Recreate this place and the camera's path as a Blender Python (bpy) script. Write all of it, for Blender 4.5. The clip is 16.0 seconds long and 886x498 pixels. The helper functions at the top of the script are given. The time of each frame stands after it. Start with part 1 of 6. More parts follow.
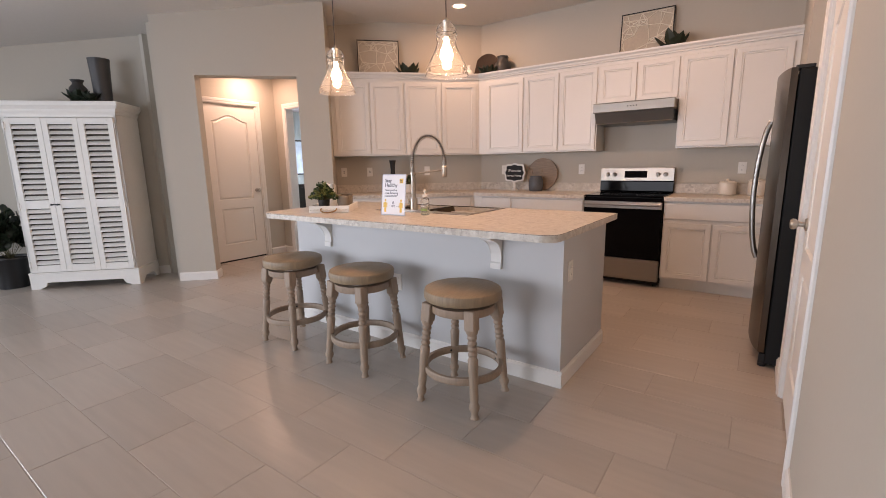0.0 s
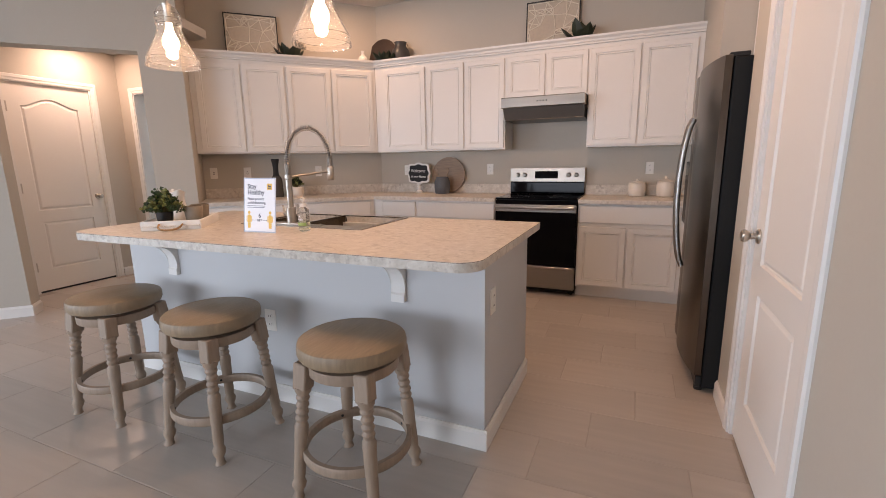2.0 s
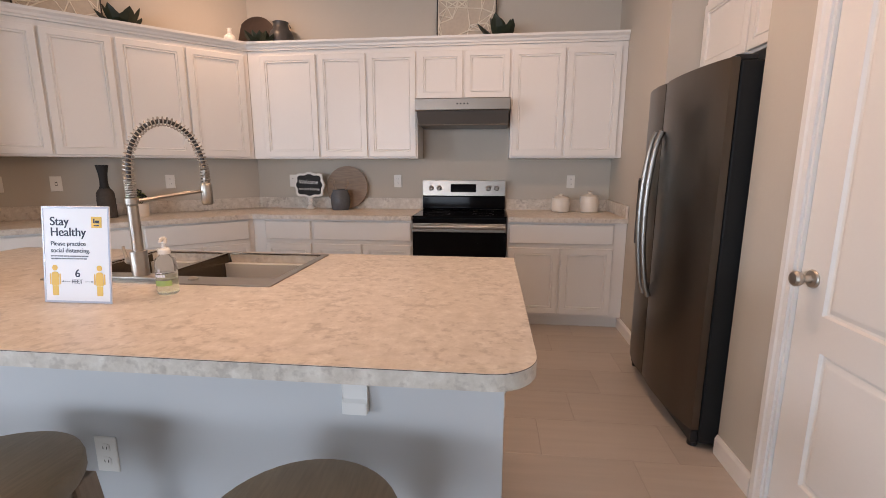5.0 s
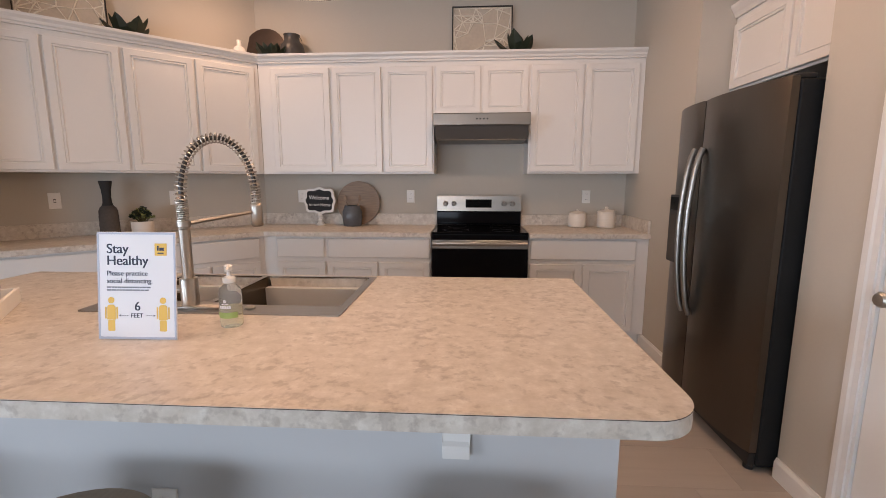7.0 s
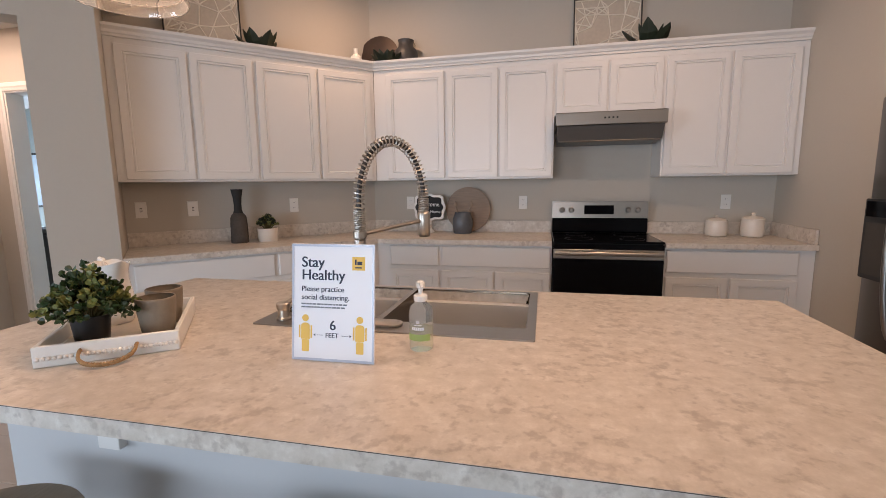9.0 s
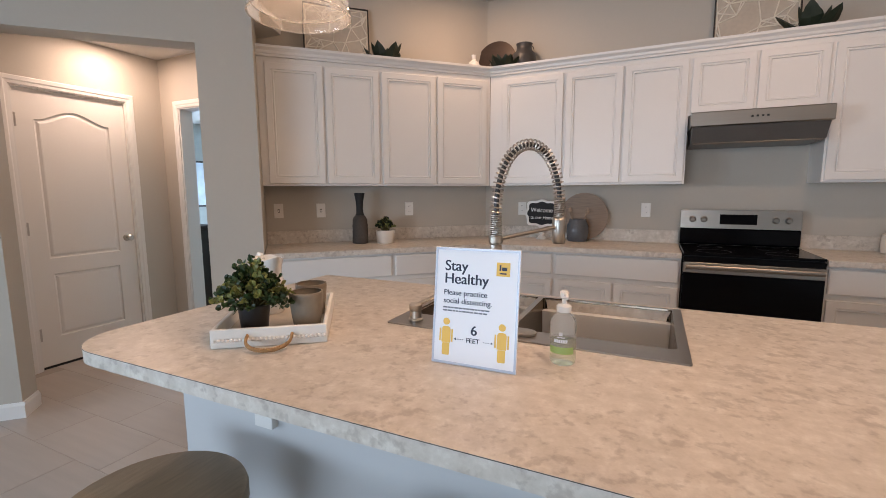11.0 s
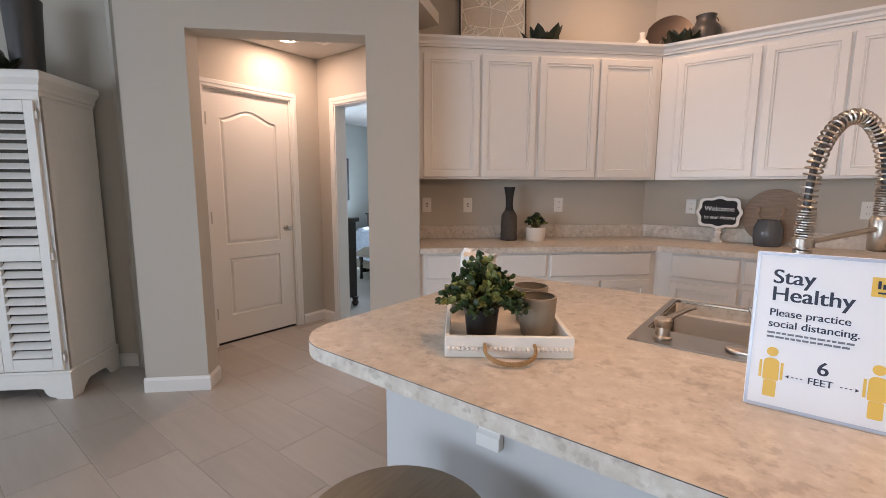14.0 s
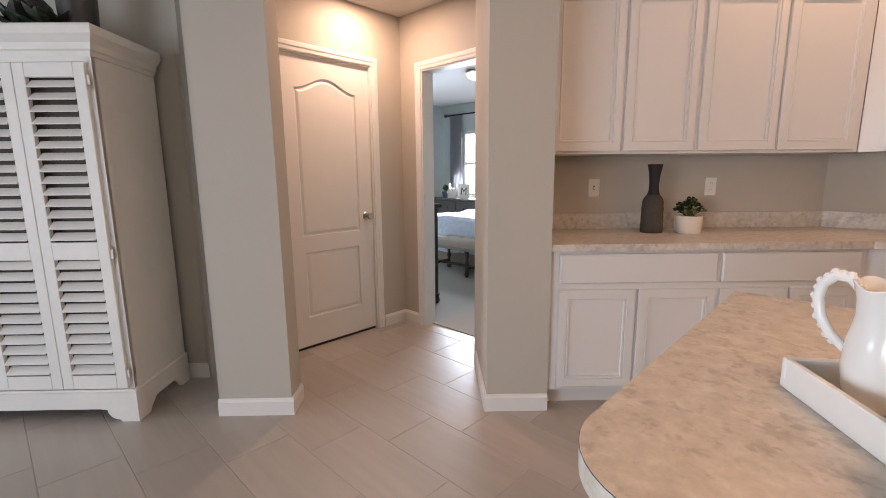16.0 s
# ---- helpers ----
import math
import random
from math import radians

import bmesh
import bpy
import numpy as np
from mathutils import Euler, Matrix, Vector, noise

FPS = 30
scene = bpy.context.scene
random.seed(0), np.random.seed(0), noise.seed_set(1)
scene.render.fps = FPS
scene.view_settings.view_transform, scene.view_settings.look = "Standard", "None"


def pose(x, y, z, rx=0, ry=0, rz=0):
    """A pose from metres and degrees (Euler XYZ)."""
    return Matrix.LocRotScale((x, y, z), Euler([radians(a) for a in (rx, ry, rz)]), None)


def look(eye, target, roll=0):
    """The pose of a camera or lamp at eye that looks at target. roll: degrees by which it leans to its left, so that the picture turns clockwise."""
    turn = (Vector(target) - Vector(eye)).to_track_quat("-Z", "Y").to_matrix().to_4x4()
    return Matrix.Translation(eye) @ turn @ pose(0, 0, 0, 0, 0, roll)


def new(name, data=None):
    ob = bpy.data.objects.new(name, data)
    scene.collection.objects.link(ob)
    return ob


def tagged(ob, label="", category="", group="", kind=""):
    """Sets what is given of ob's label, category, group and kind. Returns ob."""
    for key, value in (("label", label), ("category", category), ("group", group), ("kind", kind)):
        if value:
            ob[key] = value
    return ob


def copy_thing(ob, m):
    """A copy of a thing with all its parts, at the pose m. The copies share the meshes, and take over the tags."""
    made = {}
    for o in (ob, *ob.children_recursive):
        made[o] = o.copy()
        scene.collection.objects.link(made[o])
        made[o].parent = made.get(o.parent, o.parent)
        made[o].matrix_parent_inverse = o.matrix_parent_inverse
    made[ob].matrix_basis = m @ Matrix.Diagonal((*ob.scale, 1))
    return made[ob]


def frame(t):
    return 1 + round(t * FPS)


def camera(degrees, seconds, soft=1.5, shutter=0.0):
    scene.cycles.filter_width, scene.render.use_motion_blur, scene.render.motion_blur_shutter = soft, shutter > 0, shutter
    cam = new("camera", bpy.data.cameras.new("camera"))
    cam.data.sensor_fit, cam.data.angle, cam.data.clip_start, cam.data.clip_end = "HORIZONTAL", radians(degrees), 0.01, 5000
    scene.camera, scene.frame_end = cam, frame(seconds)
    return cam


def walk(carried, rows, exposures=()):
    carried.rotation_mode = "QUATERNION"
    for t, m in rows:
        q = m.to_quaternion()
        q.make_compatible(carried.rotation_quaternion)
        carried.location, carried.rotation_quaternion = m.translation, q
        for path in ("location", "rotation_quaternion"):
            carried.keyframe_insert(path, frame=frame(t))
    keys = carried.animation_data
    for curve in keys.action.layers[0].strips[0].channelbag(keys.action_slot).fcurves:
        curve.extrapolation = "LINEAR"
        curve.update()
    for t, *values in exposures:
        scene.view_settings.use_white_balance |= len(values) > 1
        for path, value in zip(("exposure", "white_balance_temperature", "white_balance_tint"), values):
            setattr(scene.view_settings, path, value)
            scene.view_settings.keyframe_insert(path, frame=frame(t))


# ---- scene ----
cam = camera(89.9, 16.0, soft=0.7)
PATH = [
    (0, (0.1, 0.183, 1.256), (-1.036, 1.786, 0.883), -1.0),
    (0.5, (0.128, 0.3, 1.235), (-0.974, 1.929, 0.87), -0.8),
    (1, (0.056, 0.442, 1.234), (-1.012, 2.094, 0.868), -0.9),
    (1.5, (-0.084, 0.574, 1.267), (-0.976, 2.324, 0.893), -0.9),
    (2, (-0.177, 0.764, 1.263), (-0.952, 2.567, 0.878), -0.9),
    (2.5, (-0.246, 0.951, 1.276), (-0.957, 2.78, 0.89), -0.9),
    (3, (-0.339, 1.084, 1.281), (-0.923, 2.958, 0.897), -0.8),
    (3.5, (-0.464, 1.172, 1.291), (-0.869, 3.094, 0.914), -0.6),
    (4, (-0.555, 1.247, 1.293), (-0.877, 3.184, 0.913), -0.4),
    (6.5, (-1.042, 1.442, 1.339), (-1.161, 3.412, 1.018), 0.2),
    (7, (-1.091, 1.43, 1.334), (-1.215, 3.401, 1.023), -0.0),
    (7.5, (-1.179, 1.463, 1.328), (-1.391, 3.428, 1.021), -0.5),
    (8, (-1.304, 1.528, 1.336), (-1.542, 3.491, 1.037), -0.6),
    (8.5, (-1.411, 1.566, 1.335), (-1.72, 3.521, 1.043), -0.5),
    (9, (-1.478, 1.564, 1.333), (-1.915, 3.495, 1.049), -0.7),
    (11.5, (-1.621, 1.553, 1.331), (-2.547, 3.308, 1.08), -0.2),
    (12, (-1.656, 1.541, 1.333), (-2.651, 3.258, 1.088), -0.3),
    (12.5, (-1.706, 1.518, 1.333), (-2.753, 3.205, 1.091), -0.2),
    (13, (-1.782, 1.48, 1.327), (-2.858, 3.149, 1.082), -0.1),
    (13.5, (-1.875, 1.474, 1.315), (-3.004, 3.105, 1.059), 0.4),
    (14, (-2.027, 1.534, 1.308), (-3.257, 3.088, 1.039), 0.2),
    (14.5, (-2.202, 1.581, 1.311), (-3.489, 3.087, 1.035), 0.4),
    (15, (-2.398, 1.603, 1.3), (-3.732, 3.063, 1.002), 0.5),
    (15.5, (-2.591, 1.619, 1.306), (-3.939, 3.062, 0.995), 0.2),
    (16, (-2.802, 1.724, 1.282), (-4.172, 3.141, 0.944), -0.5),
]
walk(cam, [(t, look(eye, target, roll)) for t, eye, target, roll in PATH], [(0.0, -0.41, 7650, 28), (3.0, -0.40, 7050, 23), (7.0, -0.51, 7000, 22), (9.0, -0.59, 6800, 20), (12.5, -0.59, 6470, 15), (14.5, -0.52, 7200, 23), (16.0, -0.47, 7500, 25)])

# ---- world and light ----
world = bpy.data.worlds.new("world")
scene.world = world
world.use_nodes = True
_sky = world.node_tree.nodes.new("ShaderNodeTexSky")
_sky.sky_type, _sky.sun_disc = "NISHITA", False
_sky.sun_elevation, _sky.sun_rotation = radians(40), radians(200)
_bg = world.node_tree.nodes["Background"]
_bg.inputs[1].default_value = 0.12
world.node_tree.links.new(_sky.outputs[0], _bg.inputs[0])


def lamp(name, kind, place, target, power, colour, size=0.1, size_y=None, spread=180):
    data = bpy.data.lights.new(name, kind)
    data.energy, data.color = power, colour
    if kind == "AREA":
        data.shape = "RECTANGLE" if size_y else "DISK"
        data.size, data.spread = size, radians(spread)
        if size_y:
            data.size_y = size_y
    else:
        data.shadow_soft_size = size
    ob = new(name, data)
    ob.matrix_world = look(place, target)
    return ob


DAY, WARM = (0.60, 0.81, 1.0), (1.0, 0.65, 0.41)
lamp("daylight_patio", "AREA", (-3.2, -4.35, 1.15), (-3.2, 0, 0.8), 128, DAY, 3.4, 1.9, spread=115)
lamp("daylight_side", "AREA", (-8.05, -2.2, 1.45), (0, 0.3, 0.9), 148, DAY, 2.2, 1.5, spread=120)
lamp("daylight_bedroom", "AREA", (-7.7, 8.0, 1.45), (-7.2, 5, 0.6), 190, DAY, 1.6, 1.1, spread=105)
lamp("sun", "SUN", (0, 0, 9), (1.2, 5, 4), 1.0, (1.0, 0.95, 0.88)).data.angle = radians(6)

# ---- materials ----


def mat(name, colour, rough=0.5, metal=0.0, grain=0.0, grain_scale=40, stain=0.0, stain_scale=2.0, bump=0.0, bump_scale=120, coat=0.0, spec=None, island=0.0, piece=0.0, stretch=(1, 1, 1)):
    """A base colour with fine grain, broad stains and relief; island and piece vary single pieces."""
    m = bpy.data.materials.new(name)
    m.use_nodes = True
    nt = m.node_tree
    b = nt.nodes["Principled BSDF"]
    b.inputs["Roughness"].default_value, b.inputs["Metallic"].default_value = rough, metal
    if coat:
        b.inputs["Coat Weight"].default_value, b.inputs["Coat Roughness"].default_value = coat, 0.1
    if spec is not None:
        b.inputs["Specular IOR Level"].default_value = spec
    N, L = nt.nodes.new, nt.links.new
    tc, mp = N("ShaderNodeTexCoord"), N("ShaderNodeMapping")
    mp.inputs["Scale"].default_value = stretch
    if piece or island:
        shift, spread = N("ShaderNodeVectorMath"), N("ShaderNodeVectorMath")
        spread.operation = "SCALE"
        spread.inputs["Scale"].default_value = 23.0
        L(N("ShaderNodeObjectInfo").outputs["Random"], spread.inputs[0])
        L(N("ShaderNodeNewGeometry").outputs["Position"], shift.inputs[0])
        L(spread.outputs[0], shift.inputs[1])
        L(shift.outputs[0], mp.inputs["Vector"])
    else:
        L(tc.outputs["Object"], mp.inputs["Vector"])

    def tone(last, fac, low, high):
        mr, mix = N("ShaderNodeMapRange"), N("ShaderNodeMix")
        mr.inputs["To Min"].default_value, mr.inputs["To Max"].default_value = low, high
        L(fac, mr.inputs["Value"])
        mix.data_type, mix.blend_type = "RGBA", "MULTIPLY"
        mix.inputs[0].default_value = 1.0
        L(last, mix.inputs[6])
        L(mr.outputs[0], mix.inputs[7])
        return mix.outputs[2]

    rgb = N("ShaderNodeRGB")
    rgb.outputs[0].default_value = (*colour, 1)
    last = rgb.outputs[0]
    for amount, sc, det in ((grain, grain_scale, 6), (stain, stain_scale, 3)):
        if amount:
            nz = N("ShaderNodeTexNoise")
            nz.inputs["Scale"].default_value, nz.inputs["Detail"].default_value = sc, det
            L(mp.outputs[0], nz.inputs["Vector"])
            last = tone(last, nz.outputs[0], 1 - amount, 1 + amount)
    if piece:
        last = tone(last, N("ShaderNodeObjectInfo").outputs["Random"], 1 - piece, 1 + piece)
    if island:
        last = tone(last, N("ShaderNodeNewGeometry").outputs["Random Per Island"], 1 - island, 1 + island)
    L(last, b.inputs["Base Color"])
    if bump:
        nz, bp = N("ShaderNodeTexNoise"), N("ShaderNodeBump")
        nz.inputs["Scale"].default_value, nz.inputs["Detail"].default_value = bump_scale, 4
        bp.inputs["Strength"].default_value, bp.inputs["Distance"].default_value = bump, 0.002
        L(mp.outputs[0], nz.inputs["Vector"])
        L(nz.outputs[0], bp.inputs["Height"])
        L(bp.outputs[0], b.inputs["Normal"])
    if stain and rough > 0.12:
        nz, mr = N("ShaderNodeTexNoise"), N("ShaderNodeMapRange")
        nz.inputs["Scale"].default_value = stain_scale * 3
        mr.inputs["To Min"].default_value, mr.inputs["To Max"].default_value = rough * 0.95, min(1, rough * 1.05)
        L(mp.outputs[0], nz.inputs["Vector"])
        L(nz.outputs[0], mr.inputs["Value"])
        L(mr.outputs[0], b.inputs["Roughness"])
    return m


def glow(name, colour, strength):
    m = bpy.data.materials.new(name)
    m.use_nodes = True
    b = m.node_tree.nodes["Principled BSDF"]
    b.inputs["Base Color"].default_value = (*colour, 1)
    b.inputs["Emission Color"].default_value, b.inputs["Emission Strength"].default_value = (*colour, 1), strength
    return m


def clear(name, colour=(1, 1, 1), rough=0.0, ior=1.45):
    m = bpy.data.materials.new(name)
    m.use_nodes = True
    b = m.node_tree.nodes["Principled BSDF"]
    b.inputs["Base Color"].default_value = (*colour, 1)
    b.inputs["Transmission Weight"].default_value, b.inputs["Roughness"].default_value, b.inputs["IOR"].default_value = 1, rough, ior
    return m


def laminate(name):
    """Beige stone-pattern laminate: mottled clouds with sharper flecks."""
    m = mat(name, (0.56, 0.45, 0.345), 0.34, bump=0.04, bump_scale=300)
    nt = m.node_tree
    N, L = nt.nodes.new, nt.links.new
    b = nt.nodes["Principled BSDF"]
    tc = N("ShaderNodeTexCoord")
    cloud, fleck, ramp, ramp2, mix = (N("ShaderNodeTexNoise"), N("ShaderNodeTexNoise"), N("ShaderNodeValToRGB"), N("ShaderNodeValToRGB"), N("ShaderNodeMix"))
    cloud.inputs["Scale"].default_value, cloud.inputs["Detail"].default_value, cloud.inputs["Roughness"].default_value = 23, 10, 0.68
    fleck.inputs["Scale"].default_value, fleck.inputs["Detail"].default_value, fleck.inputs["Roughness"].default_value = 42, 5, 0.55
    r = ramp.color_ramp
    r.elements[0].position, r.elements[0].color = 0.33, (0.522, 0.461, 0.390, 1)
    r.elements[1].position, r.elements[1].color = 0.67, (0.714, 0.663, 0.592, 1)
    r.elements.new(0.46).color = (0.587, 0.526, 0.456, 1)
    r.elements.new(0.54).color = (0.625, 0.564, 0.493, 1)
    q = ramp2.color_ramp
    q.elements[0].position, q.elements[0].color = 0.33, (0.78, 0.76, 0.75, 1)
    q.elements[1].position, q.elements[1].color = 0.46, (1.0, 1.0, 1.0, 1)
    mix.data_type, mix.blend_type = "RGBA", "MULTIPLY"
    mix.inputs[0].default_value = 1.0
    for n in (cloud, fleck):
        L(tc.outputs["Object"], n.inputs["Vector"])
    L(cloud.outputs[0], ramp.inputs[0])
    patch, lift, add = N("ShaderNodeTexNoise"), N("ShaderNodeMapRange"), N("ShaderNodeMath")
    patch.inputs["Scale"].default_value, patch.inputs["Detail"].default_value = 7, 3
    lift.inputs["From Min"].default_value, lift.inputs["From Max"].default_value = 0.3, 0.7
    lift.inputs["To Min"].default_value, lift.inputs["To Max"].default_value = -0.09, 0.10
    L(tc.outputs["Object"], patch.inputs["Vector"])
    L(patch.outputs[0], lift.inputs["Value"])
    L(fleck.outputs[0], add.inputs[0])
    L(lift.outputs[0], add.inputs[1])
    L(add.outputs[0], ramp2.inputs[0])
    L(ramp.outputs[0], mix.inputs[6])
    L(ramp2.outputs[0], mix.inputs[7])
    L(mix.outputs[2], b.inputs["Base Color"])
    return m


WALL = mat("wall_paint", (0.495, 0.453, 0.39), 0.75, grain=0.02, grain_scale=60, stain=0.025, stain_scale=1.2, bump=0.12, bump_scale=90)
CEIL = mat("ceiling_paint", (0.62, 0.60, 0.57), 0.85, grain=0.03, grain_scale=30, bump=0.3, bump_scale=70)
TRIM = mat("white_trim_paint", (0.76, 0.735, 0.70), 0.4, stain=0.02, stain_scale=3, bump=0.02)
DOORP = mat("door_paint", (0.78, 0.74, 0.69), 0.42, stain=0.02, stain_scale=2, grain=0.015, grain_scale=90, bump=0.05, bump_scale=160)
CAB = mat("cabinet_paint", (0.72, 0.70, 0.67), 0.33, stain=0.02, stain_scale=2.5, grain=0.012, grain_scale=70, bump=0.02)
CABIN = mat("cabinet_inside", (0.5, 0.47, 0.42), 0.7, grain=0.05)
COUNTER = laminate("laminate_stone")
SEAM = mat("laminate_core", (0.06, 0.045, 0.035), 0.7, grain=0.2)
ISLAND = mat("island_paint", (0.54, 0.54, 0.54), 0.6, stain=0.03, stain_scale=1.5, bump=0.1, bump_scale=90)
TILE = mat("floor_tile_glaze", (0.44, 0.39, 0.345), 0.3, grain=0.12, grain_scale=5, piece=0.06, stretch=(0.45, 5.0, 1))
TILE2 = mat("floor_tile_glaze_far", (0.44, 0.39, 0.345), 0.3, grain=0.12, grain_scale=5, island=0.06, stretch=(0.45, 5.0, 1))
GROUT = mat("grout", (0.41, 0.365, 0.32), 0.9, grain=0.08, grain_scale=60)
CARPET = mat("carpet", (0.40, 0.37, 0.34), 0.95, grain=0.25, grain_scale=160, stain=0.06, bump=0.8, bump_scale=220)
STEEL = mat("brushed_steel", (0.33, 0.31, 0.285), 0.3, 1.0, grain=0.03, grain_scale=50, stretch=(0.05, 3, 8))
STEELD = mat("dark_brushed_steel", (0.125, 0.108, 0.093), 0.30, 1.0, grain=0.05, grain_scale=80, stain=0.05, stain_scale=1.5, stretch=(3, 8, 0.3))
STEELB = mat("sink_steel", (0.13, 0.103, 0.078), 0.2, 1.0, grain=0.06, grain_scale=60)
CHROME = mat("satin_nickel", (0.50, 0.46, 0.41), 0.33, 1.0, grain=0.03)
BLACK = mat("black_plastic", (0.012, 0.012, 0.013), 0.4, grain=0.1)
BLACKSIDE = mat("black_textured_metal", (0.012, 0.012, 0.012), 0.62, spec=0.25, grain=0.2, grain_scale=200, bump=0.3, bump_scale=400)
BGLASS = mat("black_glass", (0.004, 0.004, 0.005), 0.07, stain=0.1, spec=0.08)
MATTBLACK = mat("matt_black_and_gap_shade", (0.02, 0.02, 0.02), 0.8, grain=0.1)
WOOD = mat("weathered_oak", (0.29, 0.205, 0.128), 0.5, grain=0.28, grain_scale=16, stain=0.14, stain_scale=5, bump=0.3, bump_scale=50, stretch=(7, 0.8, 0.8))
WOODL = mat("whitewashed_oak_turned", (0.33, 0.24, 0.175), 0.55, grain=0.22, grain_scale=18, stain=0.12, stain_scale=6, bump=0.3, bump_scale=60, stretch=(4, 4, 0.6))
ARMW = mat("white_distressed_paint", (0.80, 0.785, 0.745), 0.5, grain=0.035, grain_scale=30, stain=0.05, stain_scale=4, bump=0.12, bump_scale=60)
TRAYW = mat("limewashed_wood", (0.60, 0.53, 0.44), 0.55, grain=0.16, grain_scale=18, stain=0.1, stain_scale=6, bump=0.2, stretch=(1, 6, 1))
ARMIN = mat("armoire_inside_shade", (0.10, 0.085, 0.07), 0.8, grain=0.1)
PLATE = mat("outlet_plastic", (0.78, 0.75, 0.70), 0.35, stain=0.02)
SLOT = mat("dark_slot", (0.05, 0.045, 0.04), 0.6, grain=0.1)
PORC = mat("white_porcelain", (0.82, 0.80, 0.76), 0.15, coat=0.3, stain=0.02)
CREAM = mat("cream_ceramic", (0.72, 0.655, 0.575), 0.3, stain=0.04, stain_scale=12)
CONC = mat("stoneware", (0.25, 0.205, 0.155), 0.6, grain=0.12, grain_scale=70, stain=0.08, stain_scale=14, bump=0.2)
CHARC = mat("charcoal_ceramic", (0.045, 0.042, 0.042), 0.45, grain=0.15, grain_scale=90, stain=0.1, bump=0.5, bump_scale=140)
DARKGREY = mat("dark_grey_ceramic", (0.05, 0.048, 0.048), 0.4, grain=0.12, grain_scale=60, stain=0.12, stain_scale=10, bump=0.2)
GREYPOT = mat("grey_glazed_pot", (0.085, 0.095, 0.11), 0.22, grain=0.1, grain_scale=50, stain=0.15, stain_scale=12)
BOARD = mat("walnut_board", (0.27, 0.185, 0.125), 0.5, grain=0.35, grain_scale=10, stain=0.15, stain_scale=6, bump=0.2, stretch=(1, 1, 9))
LEAF = mat("leaf_green", (0.03, 0.06, 0.018), 0.45, grain=0.2, grain_scale=60, island=0.45)
LEAFY = mat("leaf_light_green", (0.21, 0.23, 0.07), 0.45, grain=0.2, grain_scale=60, island=0.3)
LEAFD = mat("succulent_dark_green", (0.009, 0.020, 0.009), 0.5, grain=0.3, grain_scale=30, island=0.35)
STEM = mat("plant_stem", (0.10, 0.085, 0.03), 0.7, grain=0.2)
SOIL = mat("soil", (0.03, 0.02, 0.013), 0.95, grain=0.4, grain_scale=90, bump=0.8, bump_scale=90)
ROPE = mat("jute_rope", (0.36, 0.215, 0.10), 0.85, grain=0.35, grain_scale=120, bump=0.7, bump_scale=150)
PAPER = mat("sign_card", (0.80, 0.80, 0.83), 0.35, stain=0.01)
INK = mat("navy_ink", (0.012, 0.018, 0.045), 0.5, stain=0.05)
SLEEVE = mat("sleeve_edge_plastic", (0.50, 0.55, 0.66), 0.15, stain=0.03)
INKG = mat("grey_ink", (0.16, 0.17, 0.20), 0.5, stain=0.05)
BURNER = mat("burner_print", (0.022, 0.022, 0.024), 0.35, stain=0.05)
YELLOW = mat("yellow_ink", (0.80, 0.50, 0.09), 0.5, stain=0.05)
SLATE = mat("chalkboard", (0.008, 0.008, 0.009), 0.7, grain=0.2, stain=0.2)
CHALK = mat("chalk_white", (0.8, 0.8, 0.8), 0.9, grain=0.1)
CANVAS = mat("textured_plaster_art", (0.50, 0.43, 0.345), 0.8, grain=0.12, grain_scale=40, stain=0.1, stain_scale=5, bump=0.3)
RELIEF = mat("ivory_relief_lines", (0.72, 0.66, 0.56), 0.7, grain=0.1, grain_scale=60)
FRAMEB = mat("black_frame", (0.018, 0.017, 0.016), 0.5, grain=0.2)
BLANKET = mat("blue_white_quilt", (0.55, 0.60, 0.72), 0.9, grain=0.25, grain_scale=22, stain=0.12, stain_scale=6, bump=0.5, bump_scale=30)
LINEN = mat("taupe_linen", (0.31, 0.26, 0.22), 0.9, grain=0.12, grain_scale=150, bump=0.5, bump_scale=200)
DARKWOOD = mat("dark_stained_wood", (0.03, 0.024, 0.02), 0.4, grain=0.3, grain_scale=20, stain=0.1)
GREYWOOD = mat("grey_dresser_wood", (0.10, 0.088, 0.08), 0.5, grain=0.25, grain_scale=22, stain=0.1, stretch=(1, 1, 6))
BEDWALL = mat("bedroom_wall_paint", (0.47, 0.52, 0.50), 0.75, grain=0.02, stain=0.03, bump=0.1, bump_scale=90)
CURTAIN = mat("grey_curtain", (0.42, 0.42, 0.45), 0.9, grain=0.1, grain_scale=120, stain=0.05)
GLASS = clear("lamp_glass", (1.0, 0.985, 0.96), 0.03, 1.45)
GLASS.node_tree.nodes["Principled BSDF"].inputs["Transmission Weight"].default_value = 0.985
BOTTLE = clear("bottle_plastic", (0.93, 0.93, 0.90), 0.04, 1.06)
BOTTLE.node_tree.nodes["Principled BSDF"].inputs["Transmission Weight"].default_value = 0.86
GEL = clear("clear_gel", (0.90, 0.95, 0.80), 0.0, 1.02)
LABELG = mat("green_label", (0.33, 0.45, 0.14), 0.5, stain=0.1, stain_scale=30)
BULB = glow("lit_bulb", (1.0, 0.80, 0.56), 30.0)
LENS = glow("downlight_lens", (1.0, 0.80, 0.58), 14.0)
DOME = glow("bedroom_dome_light", (1.0, 0.93, 0.8), 4.0)
OUTSIDE = glow("bright_outdoors", (0.86, 0.93, 1.0), 3.0)
PICTURE = glow("screen_picture", (0.5, 0.65, 0.8), 0.5)

# ---- building helpers ----
DIAG = pose(0, 0, 0, 0, 0, 45)


